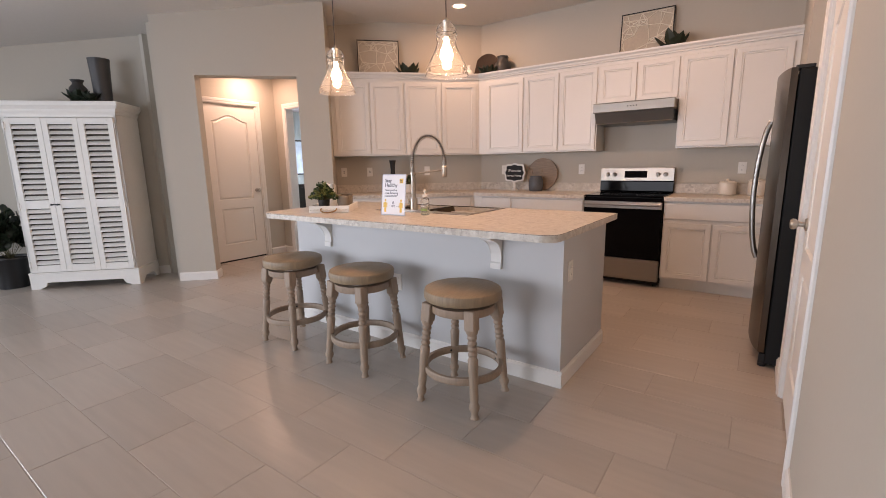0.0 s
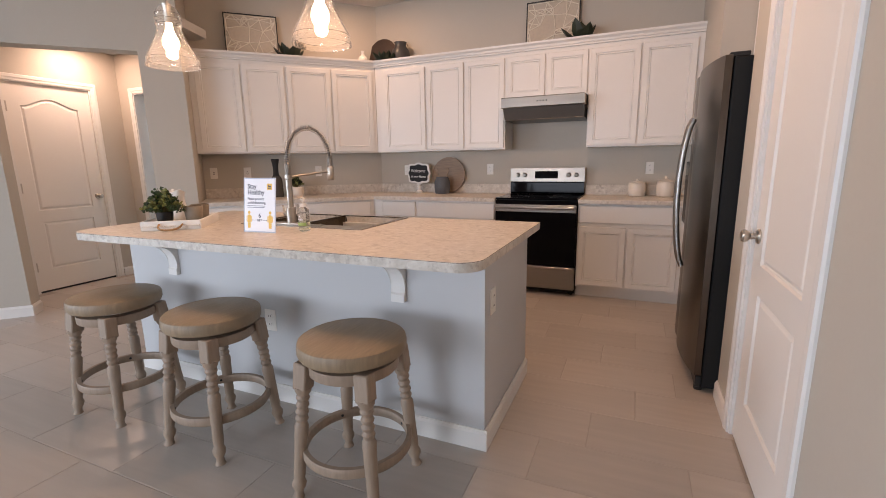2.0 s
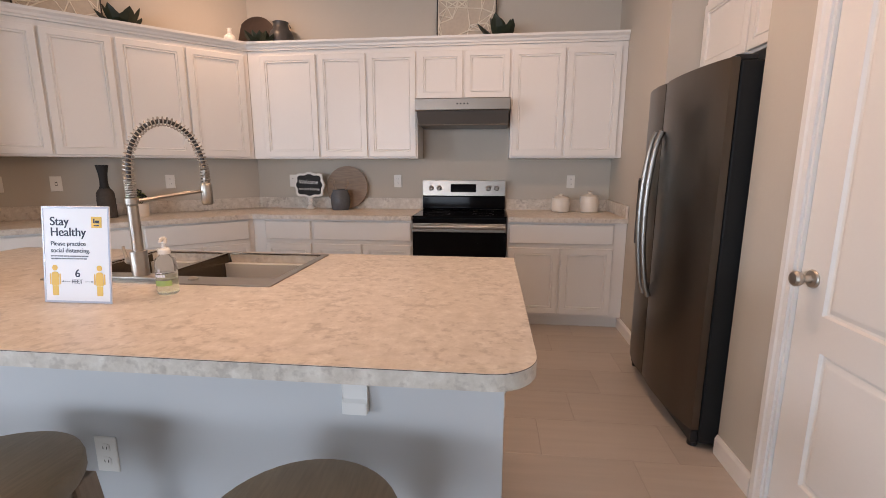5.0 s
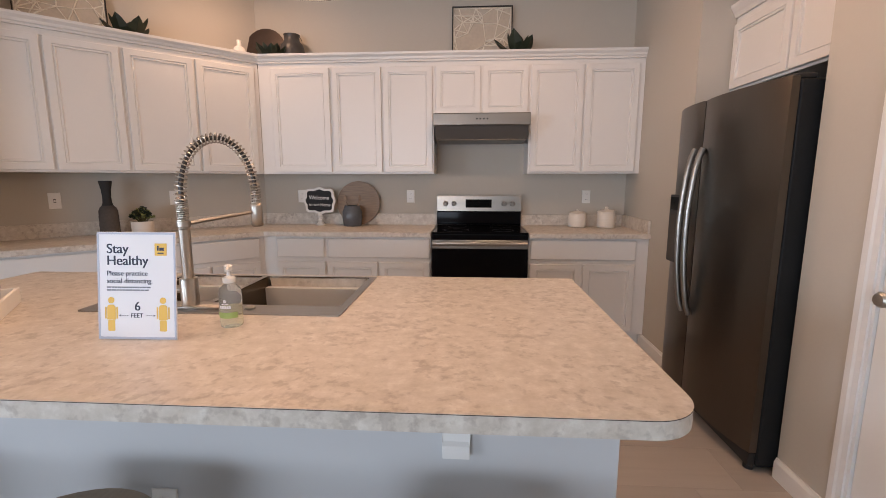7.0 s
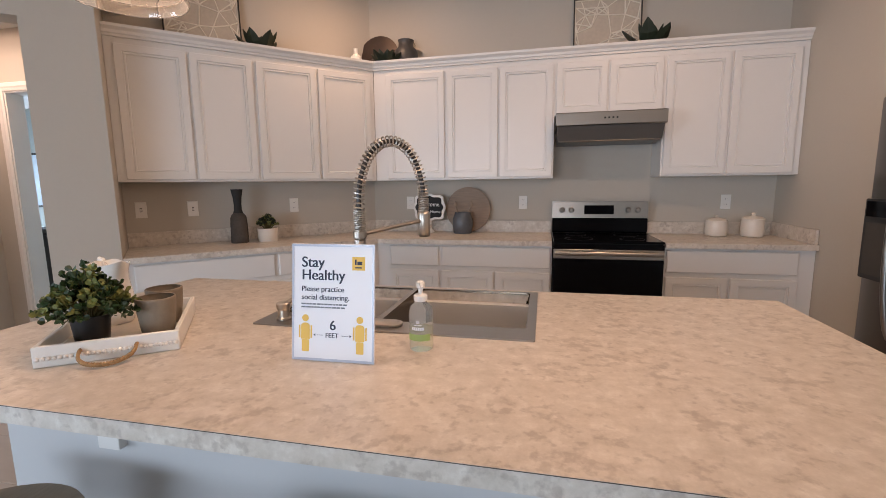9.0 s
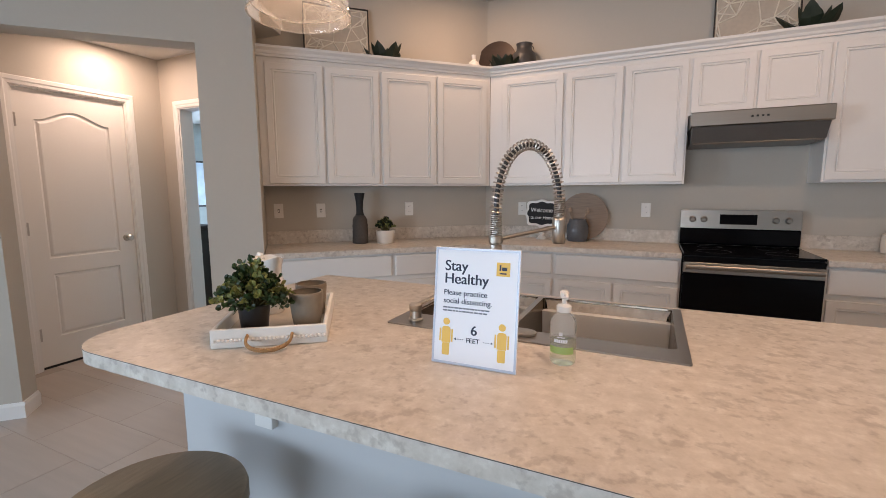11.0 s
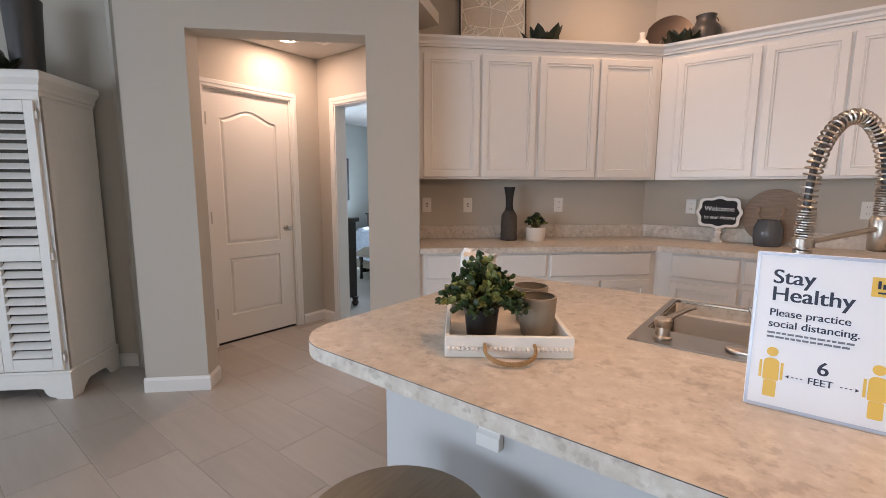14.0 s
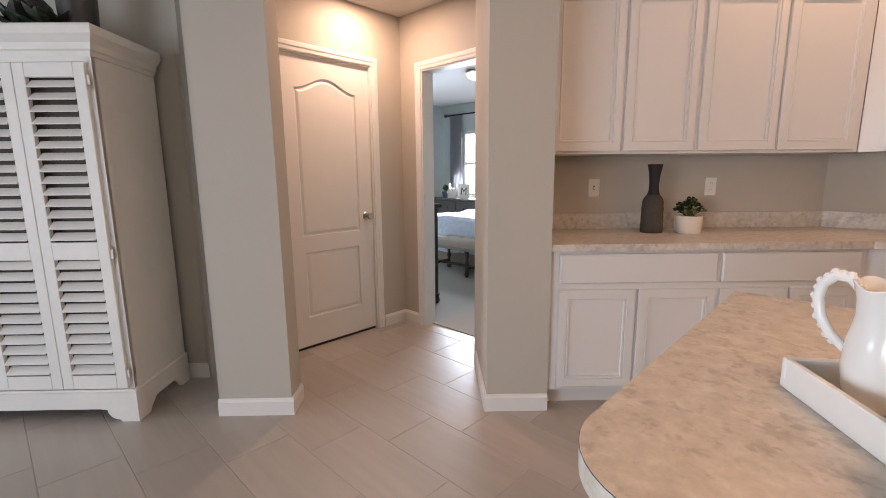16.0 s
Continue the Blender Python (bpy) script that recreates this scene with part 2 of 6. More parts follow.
def link_mesh(name, bm, material, smooth=False):
    me = bpy.data.meshes.new(name)
    bmesh.ops.recalc_face_normals(bm, faces=bm.faces)
    bm.to_mesh(me)
    bm.free()
    for m in material if isinstance(material, (list, tuple)) else (material,):
        me.materials.append(m)
    if smooth:
        me.polygons.foreach_set("use_smooth", [True] * len(me.polygons))
        me.set_sharp_from_angle(angle=radians(38))
    return new(name, me)


def part(name, bm, material, parent, label="", m=None, smooth=False):
    ob = link_mesh(name, bm, material, smooth)
    ob.parent = parent
    if m is not None:
        ob.matrix_local = m
    return tagged(ob, label)


def thing(name, m, label, category, group="", kind=""):
    ob = new(name)
    ob.empty_display_size = 0.1
    ob.matrix_world = m
    return tagged(ob, label, category, group, kind)


def single(name, bm, material, m, label, category, group="", kind="", smooth=False):
    ob = link_mesh(name, bm, material, smooth)
    ob.matrix_world = m
    return tagged(ob, label, category, group, kind)


def box(x0, x1, y0, y1, z0, z1, bevel=0.0, bm=None, seg=1):
    """A box from its limits, bevelled; added to bm where one is given."""
    one = bmesh.new()
    bmesh.ops.create_cube(one, size=1, matrix=Matrix.Translation(((x0 + x1) / 2, (y0 + y1) / 2, (z0 + z1) / 2)) @ Matrix.Diagonal((abs(x1 - x0), abs(y1 - y0), abs(z1 - z0), 1)))
    if bevel:
        bmesh.ops.bevel(one, geom=list(one.edges), offset=bevel, segments=seg, affect="EDGES", profile=0.6)
    return one if bm is None else merge(bm, one)


def merge(bm, other, m=None):
    me = bpy.data.meshes.new("join")
    if m is not None:
        bmesh.ops.transform(other, matrix=m, verts=other.verts)
    other.to_mesh(me)
    other.free()
    bm.from_mesh(me)
    bpy.data.meshes.remove(me)
    return bm


def turned(profile, n=24, bm=None, m=None, wobble=0.0):
    """A lathed shape from (radius, height) pairs; closed at radius 0."""
    one = bmesh.new()
    rings = []
    for r, z in profile:
        if r <= 1e-5:
            rings.append([one.verts.new((0, 0, z))])
        else:
            rings.append([one.verts.new((r * (1 + wobble * math.sin(3 * a)) * math.cos(a), r * math.sin(a), z)) for a in (2 * math.pi * i / n for i in range(n))])
    for a, b in zip(rings, rings[1:]):
        if len(a) == 1 and len(b) == 1:
            continue
        for i in range(n):
            j = (i + 1) % n
            if len(a) == 1:
                one.faces.new((a[0], b[i], b[j]))
            elif len(b) == 1:
                one.faces.new((a[i], a[j], b[0]))
            else:
                one.faces.new((a[i], a[j], b[j], b[i]))
    if m is not None:
        bmesh.ops.transform(one, matrix=m, verts=one.verts)
    return one if bm is None else merge(bm, one)


def tube(points, radius, n=10, bm=None, closed=False, flat=1.0):
    """A round bar along points; radius may be one number or one for each point."""
    one = bmesh.new()
    pts = [Vector(p) for p in points]
    radii = radius if isinstance(radius, (list, tuple)) else [radius] * len(pts)
    rings, up = [], None
    for i, p in enumerate(pts):
        a = pts[i - 1] if (i or closed) else p
        b = pts[(i + 1) % len(pts)] if (i + 1 < len(pts) or closed) else p
        d = (b - a).normalized()
        if up is None:
            up = Vector((0, 0, 1)) if abs(d.z) < 0.9 else Vector((1, 0, 0))
        side = d.cross(up).normalized()
        up = side.cross(d).normalized()
        rings.append([one.verts.new(p + radii[i] * (math.cos(w) * side + flat * math.sin(w) * up)) for w in (2 * math.pi * k / n for k in range(n))])
    pairs = list(zip(rings, rings[1:])) + ([(rings[-1], rings[0])] if closed else [])
    for a, b in pairs:
        for k in range(n):
            one.faces.new((a[k], a[(k + 1) % n], b[(k + 1) % n], b[k]))
    if not closed:
        one.faces.new(rings[0]), one.faces.new(rings[-1])
    return one if bm is None else merge(bm, one)


def prism(outline, lo, hi, axis="z", bm=None, bevel=0.0):
    """A flat outline of 2D points given thickness along an axis: z (x, y), y (x, z) or x (y, z)."""
    one = bmesh.new()
    spot = {"z": lambda a, b, c: (a, b, c), "y": lambda a, b, c: (a, c, b), "x": lambda a, b, c: (c, a, b)}[axis]
    low, high = [one.verts.new(spot(a, b, lo)) for a, b in outline], [one.verts.new(spot(a, b, hi)) for a, b in outline]
    one.faces.new(low), one.faces.new(high)
    for i in range(len(outline)):
        j = (i + 1) % len(outline)
        one.faces.new((low[i], low[j], high[j], high[i]))
    if bevel:
        caps = [e for e in one.edges if all(v in low for v in e.verts) or all(v in high for v in e.verts)]
        bmesh.ops.bevel(one, geom=caps, offset=bevel, segments=2, affect="EDGES", profile=0.5)
    return one if bm is None else merge(bm, one)


def rounded(x0, x1, y0, y1, radii, steps=6):
    """A rectangle's outline with its corners rounded: radii for lower left, lower right, upper right, upper left."""
    pts = []
    for (cx, cy, sx, sy, start), r in zip(((x0, y0, 1, 1, 180), (x1, y0, -1, 1, 270), (x1, y1, -1, -1, 0), (x0, y1, 1, -1, 90)), radii):
        if r < 1e-4:
            pts.append((cx, cy))
            continue
        for k in range(steps + 1):
            a = radians(start + 90 * k / steps)
            pts.append((cx + sx * r + r * math.cos(a), cy + sy * r + r * math.sin(a)))
    return pts


def panel_face(bm, w, h, thick, profile, x=0.0, z=0.0):
    """A framed panel facing -y: rings given by (inset, depth) from its edge inwards; its back lies at y = thick."""
    rings = []
    for ins, dep in [(0, thick)] + profile:
        rings.append([bm.verts.new(p) for p in ((x + ins, dep, z + ins), (x + w - ins, dep, z + ins), (x + w - ins, dep, z + h - ins), (x + ins, dep, z + h - ins))])
    for a, b in zip(rings, rings[1:]):
        for i in range(4):
            bm.faces.new((a[i], a[(i + 1) % 4], b[(i + 1) % 4], b[i]))
    bm.faces.new(rings[0]), bm.faces.new(rings[-1])
    return bm


CAB_DOOR = [(0, 0.003), (0.003, 0), (0.044, 0), (0.046, 0.006), (0.051, 0.006), (0.053, 0.002), (0.060, 0.002), (0.063, 0.010), (0.070, 0.010)]
DRAWER = [(0, 0.006), (0.006, 0.0015), (0.009, 0)]


def wavy_text(body, size, material, parent, m, name="writing", depth=0.0004, space=1.0):
    cu = bpy.data.curves.new(name, "FONT")
    cu.body, cu.size, cu.extrude, cu.space_character = body, size, depth, space
    tmp = bpy.data.objects.new(name, cu)
    scene.collection.objects.link(tmp)
    dg = bpy.context.evaluated_depsgraph_get()
    me = bpy.data.meshes.new_from_object(tmp.evaluated_get(dg))
    bpy.data.objects.remove(tmp)
    me.materials.clear()
    me.materials.append(material)
    ob = new(name, me)
    ob.parent = parent
    ob.matrix_local = m
    return ob


# ---- rooms ----
WX, WF, WY = 0.298, 0.296, 5.56  # pantry wall, side wall by the range, range wall
DV, KV, LV = 5.44, 6.08, 5.91  # hall wall, counter wall and living wall, in the diagonal frame
CEILZ, HALLZ = 3.02, 2.505


def wall(name, m, x0, x1, y0, y1, z1, label, z0=0.0, material=WALL):
    return single(name, box(x0, x1, y0, y1, z0, z1), material, m, label, "wall", kind="structure")


I4 = Matrix.Identity(4)
# hall wall with its opening, in the diagonal frame
bm = box(-1.925, -1.548, DV, DV + 0.17, 0, 3.3)
box(-1.548, -0.495, DV, DV + 0.17, 2.244, 3.3, bm=bm)
single("wall_hall_opening", bm, WALL, DIAG, "greige painted wall with a square cased opening", "wall", kind="structure")
bm = box(-0.495, -0.165, DV, KV + 0.10, 0, 3.3)
single("wall_pier", bm, WALL, DIAG, "greige painted pier beside the counter", "wall", kind="structure")
wall("wall_counter", DIAG, -0.165, 1.90, KV, KV + 0.1, 3.3, "greige painted wall behind the counter")
wall("wall_living", DIAG, -6.2, -1.925, LV, LV + 0.12, 3.3, "greige painted living room wall")
wall("wall_living_return", DIAG, -2.025, -1.925, DV + 0.17, LV, 3.3, "greige painted return beside the tall cabinet")
wall("wall_range", I4, -3.10, WX + 0.12, WY, WY + 0.12, 3.3, "greige painted wall behind the range")
wall("wall_right_far", I4, WF, WX + 0.12, 4.40, WY, 3.3, "greige painted side wall")
wall("wall_alcove_far", I4, WX + 0.12, 1.20, 4.40, 4.52, 3.3, "greige painted fridge alcove side")
wall("wall_alcove_back", I4, 1.20, 1.32, 3.2, 4.52, 3.3, "greige painted fridge alcove back")
wall("wall_alcove_near", I4, WX + 0.12, 1.20, 3.23, 3.35, 3.3, "greige painted fridge alcove side")
bm = box(WX, WX + 0.12, 3.005, 3.35, 0, 3.3)
box(WX, WX + 0.12, 2.235, 3.005, 2.06, 3.3, bm=bm)
box(WX, WX + 0.12, -4.4, 2.235, 0, 3.3, bm=bm)
single("wall_pantry", bm, WALL, I4, "greige painted wall with a pantry doorway", "wall", kind="structure")
bm = box(-6.9, -4.9, -4.52, -4.4, 0, 3.3)
box(-1.5, WX + 0.12, -4.52, -4.4, 0, 3.3, bm=bm)
box(-4.9, -1.5, -4.52, -4.4, 2.25, 3.3, bm=bm)
box(-8.2, -6.9, -4.52, -4.4, 0, 3.3, bm=bm)
single("wall_patio", bm, WALL, I4, "greige painted wall with a wide patio opening", "wall", kind="structure")
bm = box(-8.32, -8.2, -4.52, -3.4, 0, 3.3)
box(-8.32, -8.2, -3.4, -1.0, 0, 0.7, bm=bm)
box(-8.32, -8.2, -3.4, -1.0, 2.2, 3.3, bm=bm)
box(-8.32, -8.2, -1.0, 0.4, 0, 3.3, bm=bm)
single("wall_side", bm, WALL, I4, "greige painted side wall with a window opening", "wall", kind="structure")
# hall
bm = box(-5.80, -5.68, 2.60, 3.15, 0, 2.75)
box(-5.80, -5.68, 3.15, 3.915, 2.09, 2.75, bm=bm)
box(-5.80, -5.68, 3.915, 4.22, 0, 2.75, bm=bm)
single("wall_hall_left", bm, WALL, I4, "greige painted hall wall with a closed door", "wall", kind="structure")
bm = box(-5.80, -5.44, 4.22, 4.34, 0, 2.75)
box(-5.44, -4.66, 4.22, 4.34, 2.07, 2.75, bm=bm)
box(-4.66, -4.42, 4.22, 4.34, 0, 2.75, bm=bm)
single("wall_hall_end", bm, WALL, I4, "greige painted hall wall with a bedroom doorway", "wall", kind="structure")
# bedroom
wall("wall_bedroom_left", I4, -9.0, -8.88, 4.34, 8.16, 2.66, "blue-grey bedroom wall", material=BEDWALL)
wall("wall_bedroom_front", I4, -8.88, -5.80, 4.24, 4.34, 2.66, "blue-grey bedroom wall", material=BEDWALL)
wall("wall_bedroom_right", I4, -4.60, -4.48, 4.34, 8.16, 2.66, "blue-grey bedroom wall", material=BEDWALL)
bm = box(-8.88, -8.40, 8.04, 8.16, 0, 2.66)
box(-8.40, -6.9, 8.04, 8.16, 0, 0.86, bm=bm)
box(-8.40, -6.9, 8.04, 8.16, 2.03, 2.66, bm=bm)
box(-6.9, -4.48, 8.04, 8.16, 0, 2.66, bm=bm)
single("wall_bedroom_window", bm, BEDWALL, I4, "blue-grey bedroom wall with a bright window", "wall", kind="structure")

# ceilings
single("ceiling_kitchen", box(-4.0, 1.4, -4.6, 6.2, CEILZ, CEILZ + 0.1), CEIL, I4, "off-white flat ceiling", "ceiling", kind="structure")
bm = prism([(-4.0, CEILZ), (-9.0, CEILZ - 0.79), (-9.0, CEILZ - 0.69), (-4.0, CEILZ + 0.1)], -4.6, 6.2, "y")
single("ceiling_living", bm, CEIL, I4, "off-white sloping ceiling", "ceiling", kind="structure")
bm = prism([(-5.80, 2.73), (-5.0, 2.73), (-4.0, 3.73), (-4.2, 4.22), (-5.80, 4.22)], HALLZ, HALLZ + 0.08)
single("ceiling_hall", bm, CEIL, I4, "off-white hall ceiling", "ceiling", kind="structure")
single("ceiling_bedroom", box(-9.0, -4.48, 4.34, 8.16, 2.52, 2.62), CEIL, I4, "off-white bedroom ceiling", "ceiling", kind="structure")

# floor
floor = single("floor", box(-8.4, 1.4, -4.6, 6.2, -0.06, -0.0016), GROUT, I4, "grey-beige porcelain tile floor with pale grout", "floor", kind="structure")
single("floor_bedroom", box(-9.0, -4.48, 4.30, 8.16, -0.05, 0.008), CARPET, I4, "taupe bedroom carpet", "carpet", kind="structure")
single("ground", box(-60, 60, -60, 60, -0.30, -0.25), GROUT, I4, "ground outside the house", "ground", kind="structure")


def trim_run(name, m, runs, h=0.095, t=0.014, label="white painted baseboard"):
    bm = bmesh.new()
    for (ax, ay), (bx, by) in runs:
        d = Vector((bx - ax, by - ay, 0))
        n = d.length
        ang = math.atan2(d.y, d.x)
        one = prism([(0, 0), (-t, 0), (-t, h - 0.018), (-t * 0.55, h - 0.008), (-t * 0.4, h), (0, h)], 0, n, "x")
        merge(bm, one, Matrix.Translation((ax, ay, 0)) @ Matrix.Rotation(ang, 4, "Z"))
    return single(name, bm, TRIM, m, label, "baseboard", kind="structure")


T = 0.014
trim_run("baseboard_pier_left", DIAG, [((-1.925 - T, DV), (-1.548 + T, DV)), ((-1.548, DV), (-1.548, DV + 0.17)), ((-1.925, LV), (-1.925, DV))])
trim_run("baseboard_pier_right", DIAG, [((-0.495 - T, DV), (-0.165, DV)), ((-0.495, DV + 0.6), (-0.495, DV))])
trim_run("baseboard_living", DIAG, [((-6.2, LV), (-1.925, LV))])
trim_run("baseboard_hall", I4, [((-5.68, 3.98), (-5.68, 4.22)), ((-5.68, 4.22), (-5.50, 4.22)), ((-5.68, 2.7), (-5.68, 3.09))])
trim_run("baseboard_right", I4, [((WF, WY), (WF, 4.40)), ((WX, 3.35), (WX, 3.07)), ((WX, 2.17), (WX, -4.4))])


def casing(name, m, w, h, label, width=0.06, proud=0.016, material=TRIM, jamb=0.12):
    """Door trim round an opening of w by h whose face is y = 0, with the jamb lining behind it."""
    bm = bmesh.new()
    prof = [(0, 0), (0, -proud * 0.55), (width * 0.35, -proud * 0.7), (width * 0.5, -proud), (width * 0.9, -proud), (width, -proud * 0.5), (width, 0)]
    loops = []
    for a, b in prof:
        loops.append([bm.verts.new(p) for p in ((-a, b, 0), (-a, b, h + a), (w + a, b, h + a), (w + a, b, 0))])
    for p, q in zip(loops, loops[1:]):
        for i in range(3):
            bm.faces.new((p[i], p[i + 1], q[i + 1], q[i]))
    box(-0.006, 0.012, 0.0, jamb, 0, h, bm=bm)
    box(w - 0.012, w + 0.006, 0.0, jamb, 0, h, bm=bm)
    box(0.012, w - 0.012, 0.0, jamb, h - 0.012, h + 0.006, bm=bm)
    return single(name, bm, material, m, label, "door trim", kind="structure")


def arch(x0, x1, z0, z1, rise, n=20):
    pts = [(x0, z0), (x1, z0), (x1, z1)]
    for k in range(1, n):
        s = k / n
        pts.append((x1 + (x0 - x1) * s, z1 + rise * 0.5 * (1 - math.cos(2 * math.pi * s))))
    return pts + [(x0, z1)]


def shrink(pts, d):
    cx, cz = (min(p[0] for p in pts) + max(p[0] for p in pts)) / 2, (min(p[1] for p in pts) + max(p[1] for p in pts)) / 2
    hw, hh = max(p[0] for p in pts) - cx, max(p[1] for p in pts) - cz
    return [(cx + (x - cx) * (hw - d) / hw, cz + (z - cz) * (hh - d) / hh) for x, z in pts]


def panel_door(name, m, w, h, label, knob_side, hinges, flip=False):
    """A moulded two-panel door facing -y with an arched upper panel, knob and hinges."""
    door = thing(name, m, label, "door", kind="structure")
    bm = bmesh.new()
    outer = [(0, 0), (w, 0), (w, h), (0, h)]
    loops = [arch(0.125 * w / 0.76, w - 0.125 * w / 0.76, 0.82, h - 0.215, 0.08), [(0.14 * w / 0.76, 0.215), (w - 0.14 * w / 0.76, 0.215), (w - 0.14 * w / 0.76, 0.70), (0.14 * w / 0.76, 0.70)]]
    edges, rims = [], []
    for pts in [outer] + loops:
        vs = [bm.verts.new((x, 0, z)) for x, z in pts]
        edges += [bm.edges.new((vs[i], vs[(i + 1) % len(vs)])) for i in range(len(vs))]
        rims.append(vs)
    bmesh.ops.triangle_fill(bm, edges=edges, use_beauty=True)
    for vs, pts in zip(rims[1:], loops):
        last = vs
        for d, dep in ((0.006, 0.010), (0.014, 0.012), (0.030, 0.004), (0.036, 0.003)):
            ring = [bm.verts.new((x, dep, z)) for x, z in shrink(pts, d)]
            for i in range(len(ring)):
                j = (i + 1) % len(ring)
                bm.faces.new((last[i], last[j], ring[j], ring[i]))
            last = ring
        bm.faces.new(last)
    back = [bm.verts.new((x, 0.035, z)) for x, z in outer]
    for i in range(4):
        bm.faces.new((rims[0][i], rims[0][(i + 1) % 4], back[(i + 1) % 4], back[i]))
    bm.faces.new(back)
    part("slab", bm, DOORP, door)
    kx = 0.06 if knob_side == "low" else w - 0.06
    turn = Matrix.Translation((kx, 0, 0.93)) @ Matrix.Rotation(radians(90), 4, "X")
    part("knob", turned([(0, 0), (0.031, 0), (0.032, 0.004), (0.028, 0.009), (0.013, 0.012), (0.011, 0.032), (0.020, 0.038), (0.0265, 0.050), (0.0265, 0.058), (0.02, 0.066), (0, 0.068)], 24), CHROME, door, "satin nickel door knob", turn, True)
    hx = w if knob_side == "low" else 0.0
    for z in hinges:
        bm = tube([(hx, -0.006, z - 0.05), (hx, -0.006, z + 0.05)], 0.007, 10)
        box(hx - 0.02, hx + 0.02, -0.002, 0.001, z - 0.048, z + 0.048, bm=bm)
        part("hinge", bm, CHROME, door, "satin nickel hinge")
    return door


# hall door in the wall x = -5.68 (faces +x) and pantry door in the right wall (faces -x)
casing("trim_hall_door", pose(-5.68, 3.15, 0, 0, 0, 90), 0.765, 2.09, "white painted hall door casing")
panel_door("door_hall", pose(-5.70, 3.163, 0.02, 0, 0, 90), 0.739, 2.06, "closed white two-panel door with arched top panel", "high", (0.25, 1.05, 1.83))
casing("trim_bedroom_door", pose(-5.44, 4.22, 0), 0.78, 2.07, "white painted bedroom door casing")
casing("trim_pantry_door", pose(WX, 3.005, 0, 0, 0, -90), 0.77, 2.06, "white painted pantry door casing")
panel_door("door_pantry", pose(WX + 0.012, 2.99, 0.012, 0, 0, -90), 0.742, 2.03, "closed white two-panel pantry door with arched top panel", "low", (0.31, 1.08, 1.85))
# the shaded gap under each closed door, painted as a black strip
for m, w in ((pose(-5.70, 3.163, 0, 0, 0, 90), 0.739), (pose(WX + 0.012, 2.99, 0, 0, 0, -90), 0.742)):
    single("door_sweep", box(0.002, w - 0.002, 0.004, 0.030, 0.0, 0.0195 if w < 0.74 else 0.0115), MATTBLACK, m, "black strip painted as the shaded gap under the closed door", "door sweep", kind="structure")

# ---- kitchen cabinets ----


def base_unit(m, w, doors, label, left=0.0, right=0.0, depth=0.61):
    """A base cabinet facing -y: drawer front over doors; left and right are filler widths beside them."""
    cab = thing("base_cabinet", m, label, "cabinet", "base cabinets")
    part("body", box(0, w, 0, depth, 0.10, 0.874), CAB, cab)
    part("toe_kick", box(0, w, 0.06, 0.075, 0.0, 0.10), CAB, cab, "recessed white toe kick")
    a, b = left + 0.012, w - right - 0.012
    part("drawer_front", panel_face(bmesh.new(), b - a, 0.158, 0.018, DRAWER), CAB, cab, m=Matrix.Translation((a, -0.019, 0.700)))
    step = (b - a + 0.016) / doors
    for i in range(doors):
        part("door", panel_face(bmesh.new(), step - 0.016, 0.545, 0.018, CAB_DOOR), CAB, cab, m=Matrix.Translation((a + i * step, -0.019, 0.122)))
    return cab


def wall_unit(m, w, doors, label, z0=1.38, z1=2.29, left=0.0, right=0.0, depth=0.30):
    cab = thing("wall_cabinet", m, label, "cabinet", "wall cabinets")
    part("body", box(0, w, 0, depth, z0, z1), CAB, cab)
    a, b = left + 0.012, w - right - 0.012
    step = (b - a + 0.017) / doors
    for i in range(doors):
        part("door", panel_face(bmesh.new(), step - 0.017, z1 - z0 - 0.055, 0.018, CAB_DOOR), CAB, cab, m=Matrix.Translation((a + i * step, -0.019, z0 + 0.015)))
    return cab


def diag(u, Y, z=0.0, turn=0.0):
    return DIAG @ pose(u, Y, z, 0, 0, turn)


WB = "white framed-panel base cabinet under the laminate counter"
base_unit(diag(-0.163, 5.47), 0.895, 2, WB, left=0.035)
base_unit(diag(0.732, 5.47), 0.795, 2, WB, right=0.03)
base_unit(pose(-2.789, 4.95, 0), 0.522, 1, "white base cabinet with one door and one drawer", left=0.099)
base_unit(pose(-2.267, 4.95, 0), 0.860, 2, WB)
base_unit(pose(-0.632, 4.95, 0), 0.926, 2, "white base cabinet between the range and side wall", right=0.085)
WU = "white framed-panel wall cabinet above the counter"
wall_unit(diag(-0.163, 5.77), 0.882, 2, WU, left=0.038)
wall_unit(diag(0.719, 5.77), 0.948, 2, WU, right=0.024)
wall_unit(pose(-2.897, 5.26, 0), 0.622, 1, "white single-door wall cabinet beside the corner", left=0.100)
wall_unit(pose(-2.275, 5.26, 0), 0.868, 2, WU)
wall_unit(pose(-1.407, 5.26, 0), 0.787, 2, "short white cabinet above the range hood", z0=1.857)
wall_unit(pose(-0.620, 5.26, 0), 0.914, 2, WU, right=0.035)
wall_unit(pose(0.50, 4.395, 0, 0, 0, -90), 1.04, 2, "white cabinet above the refrigerator", z0=1.86, depth=0.68)


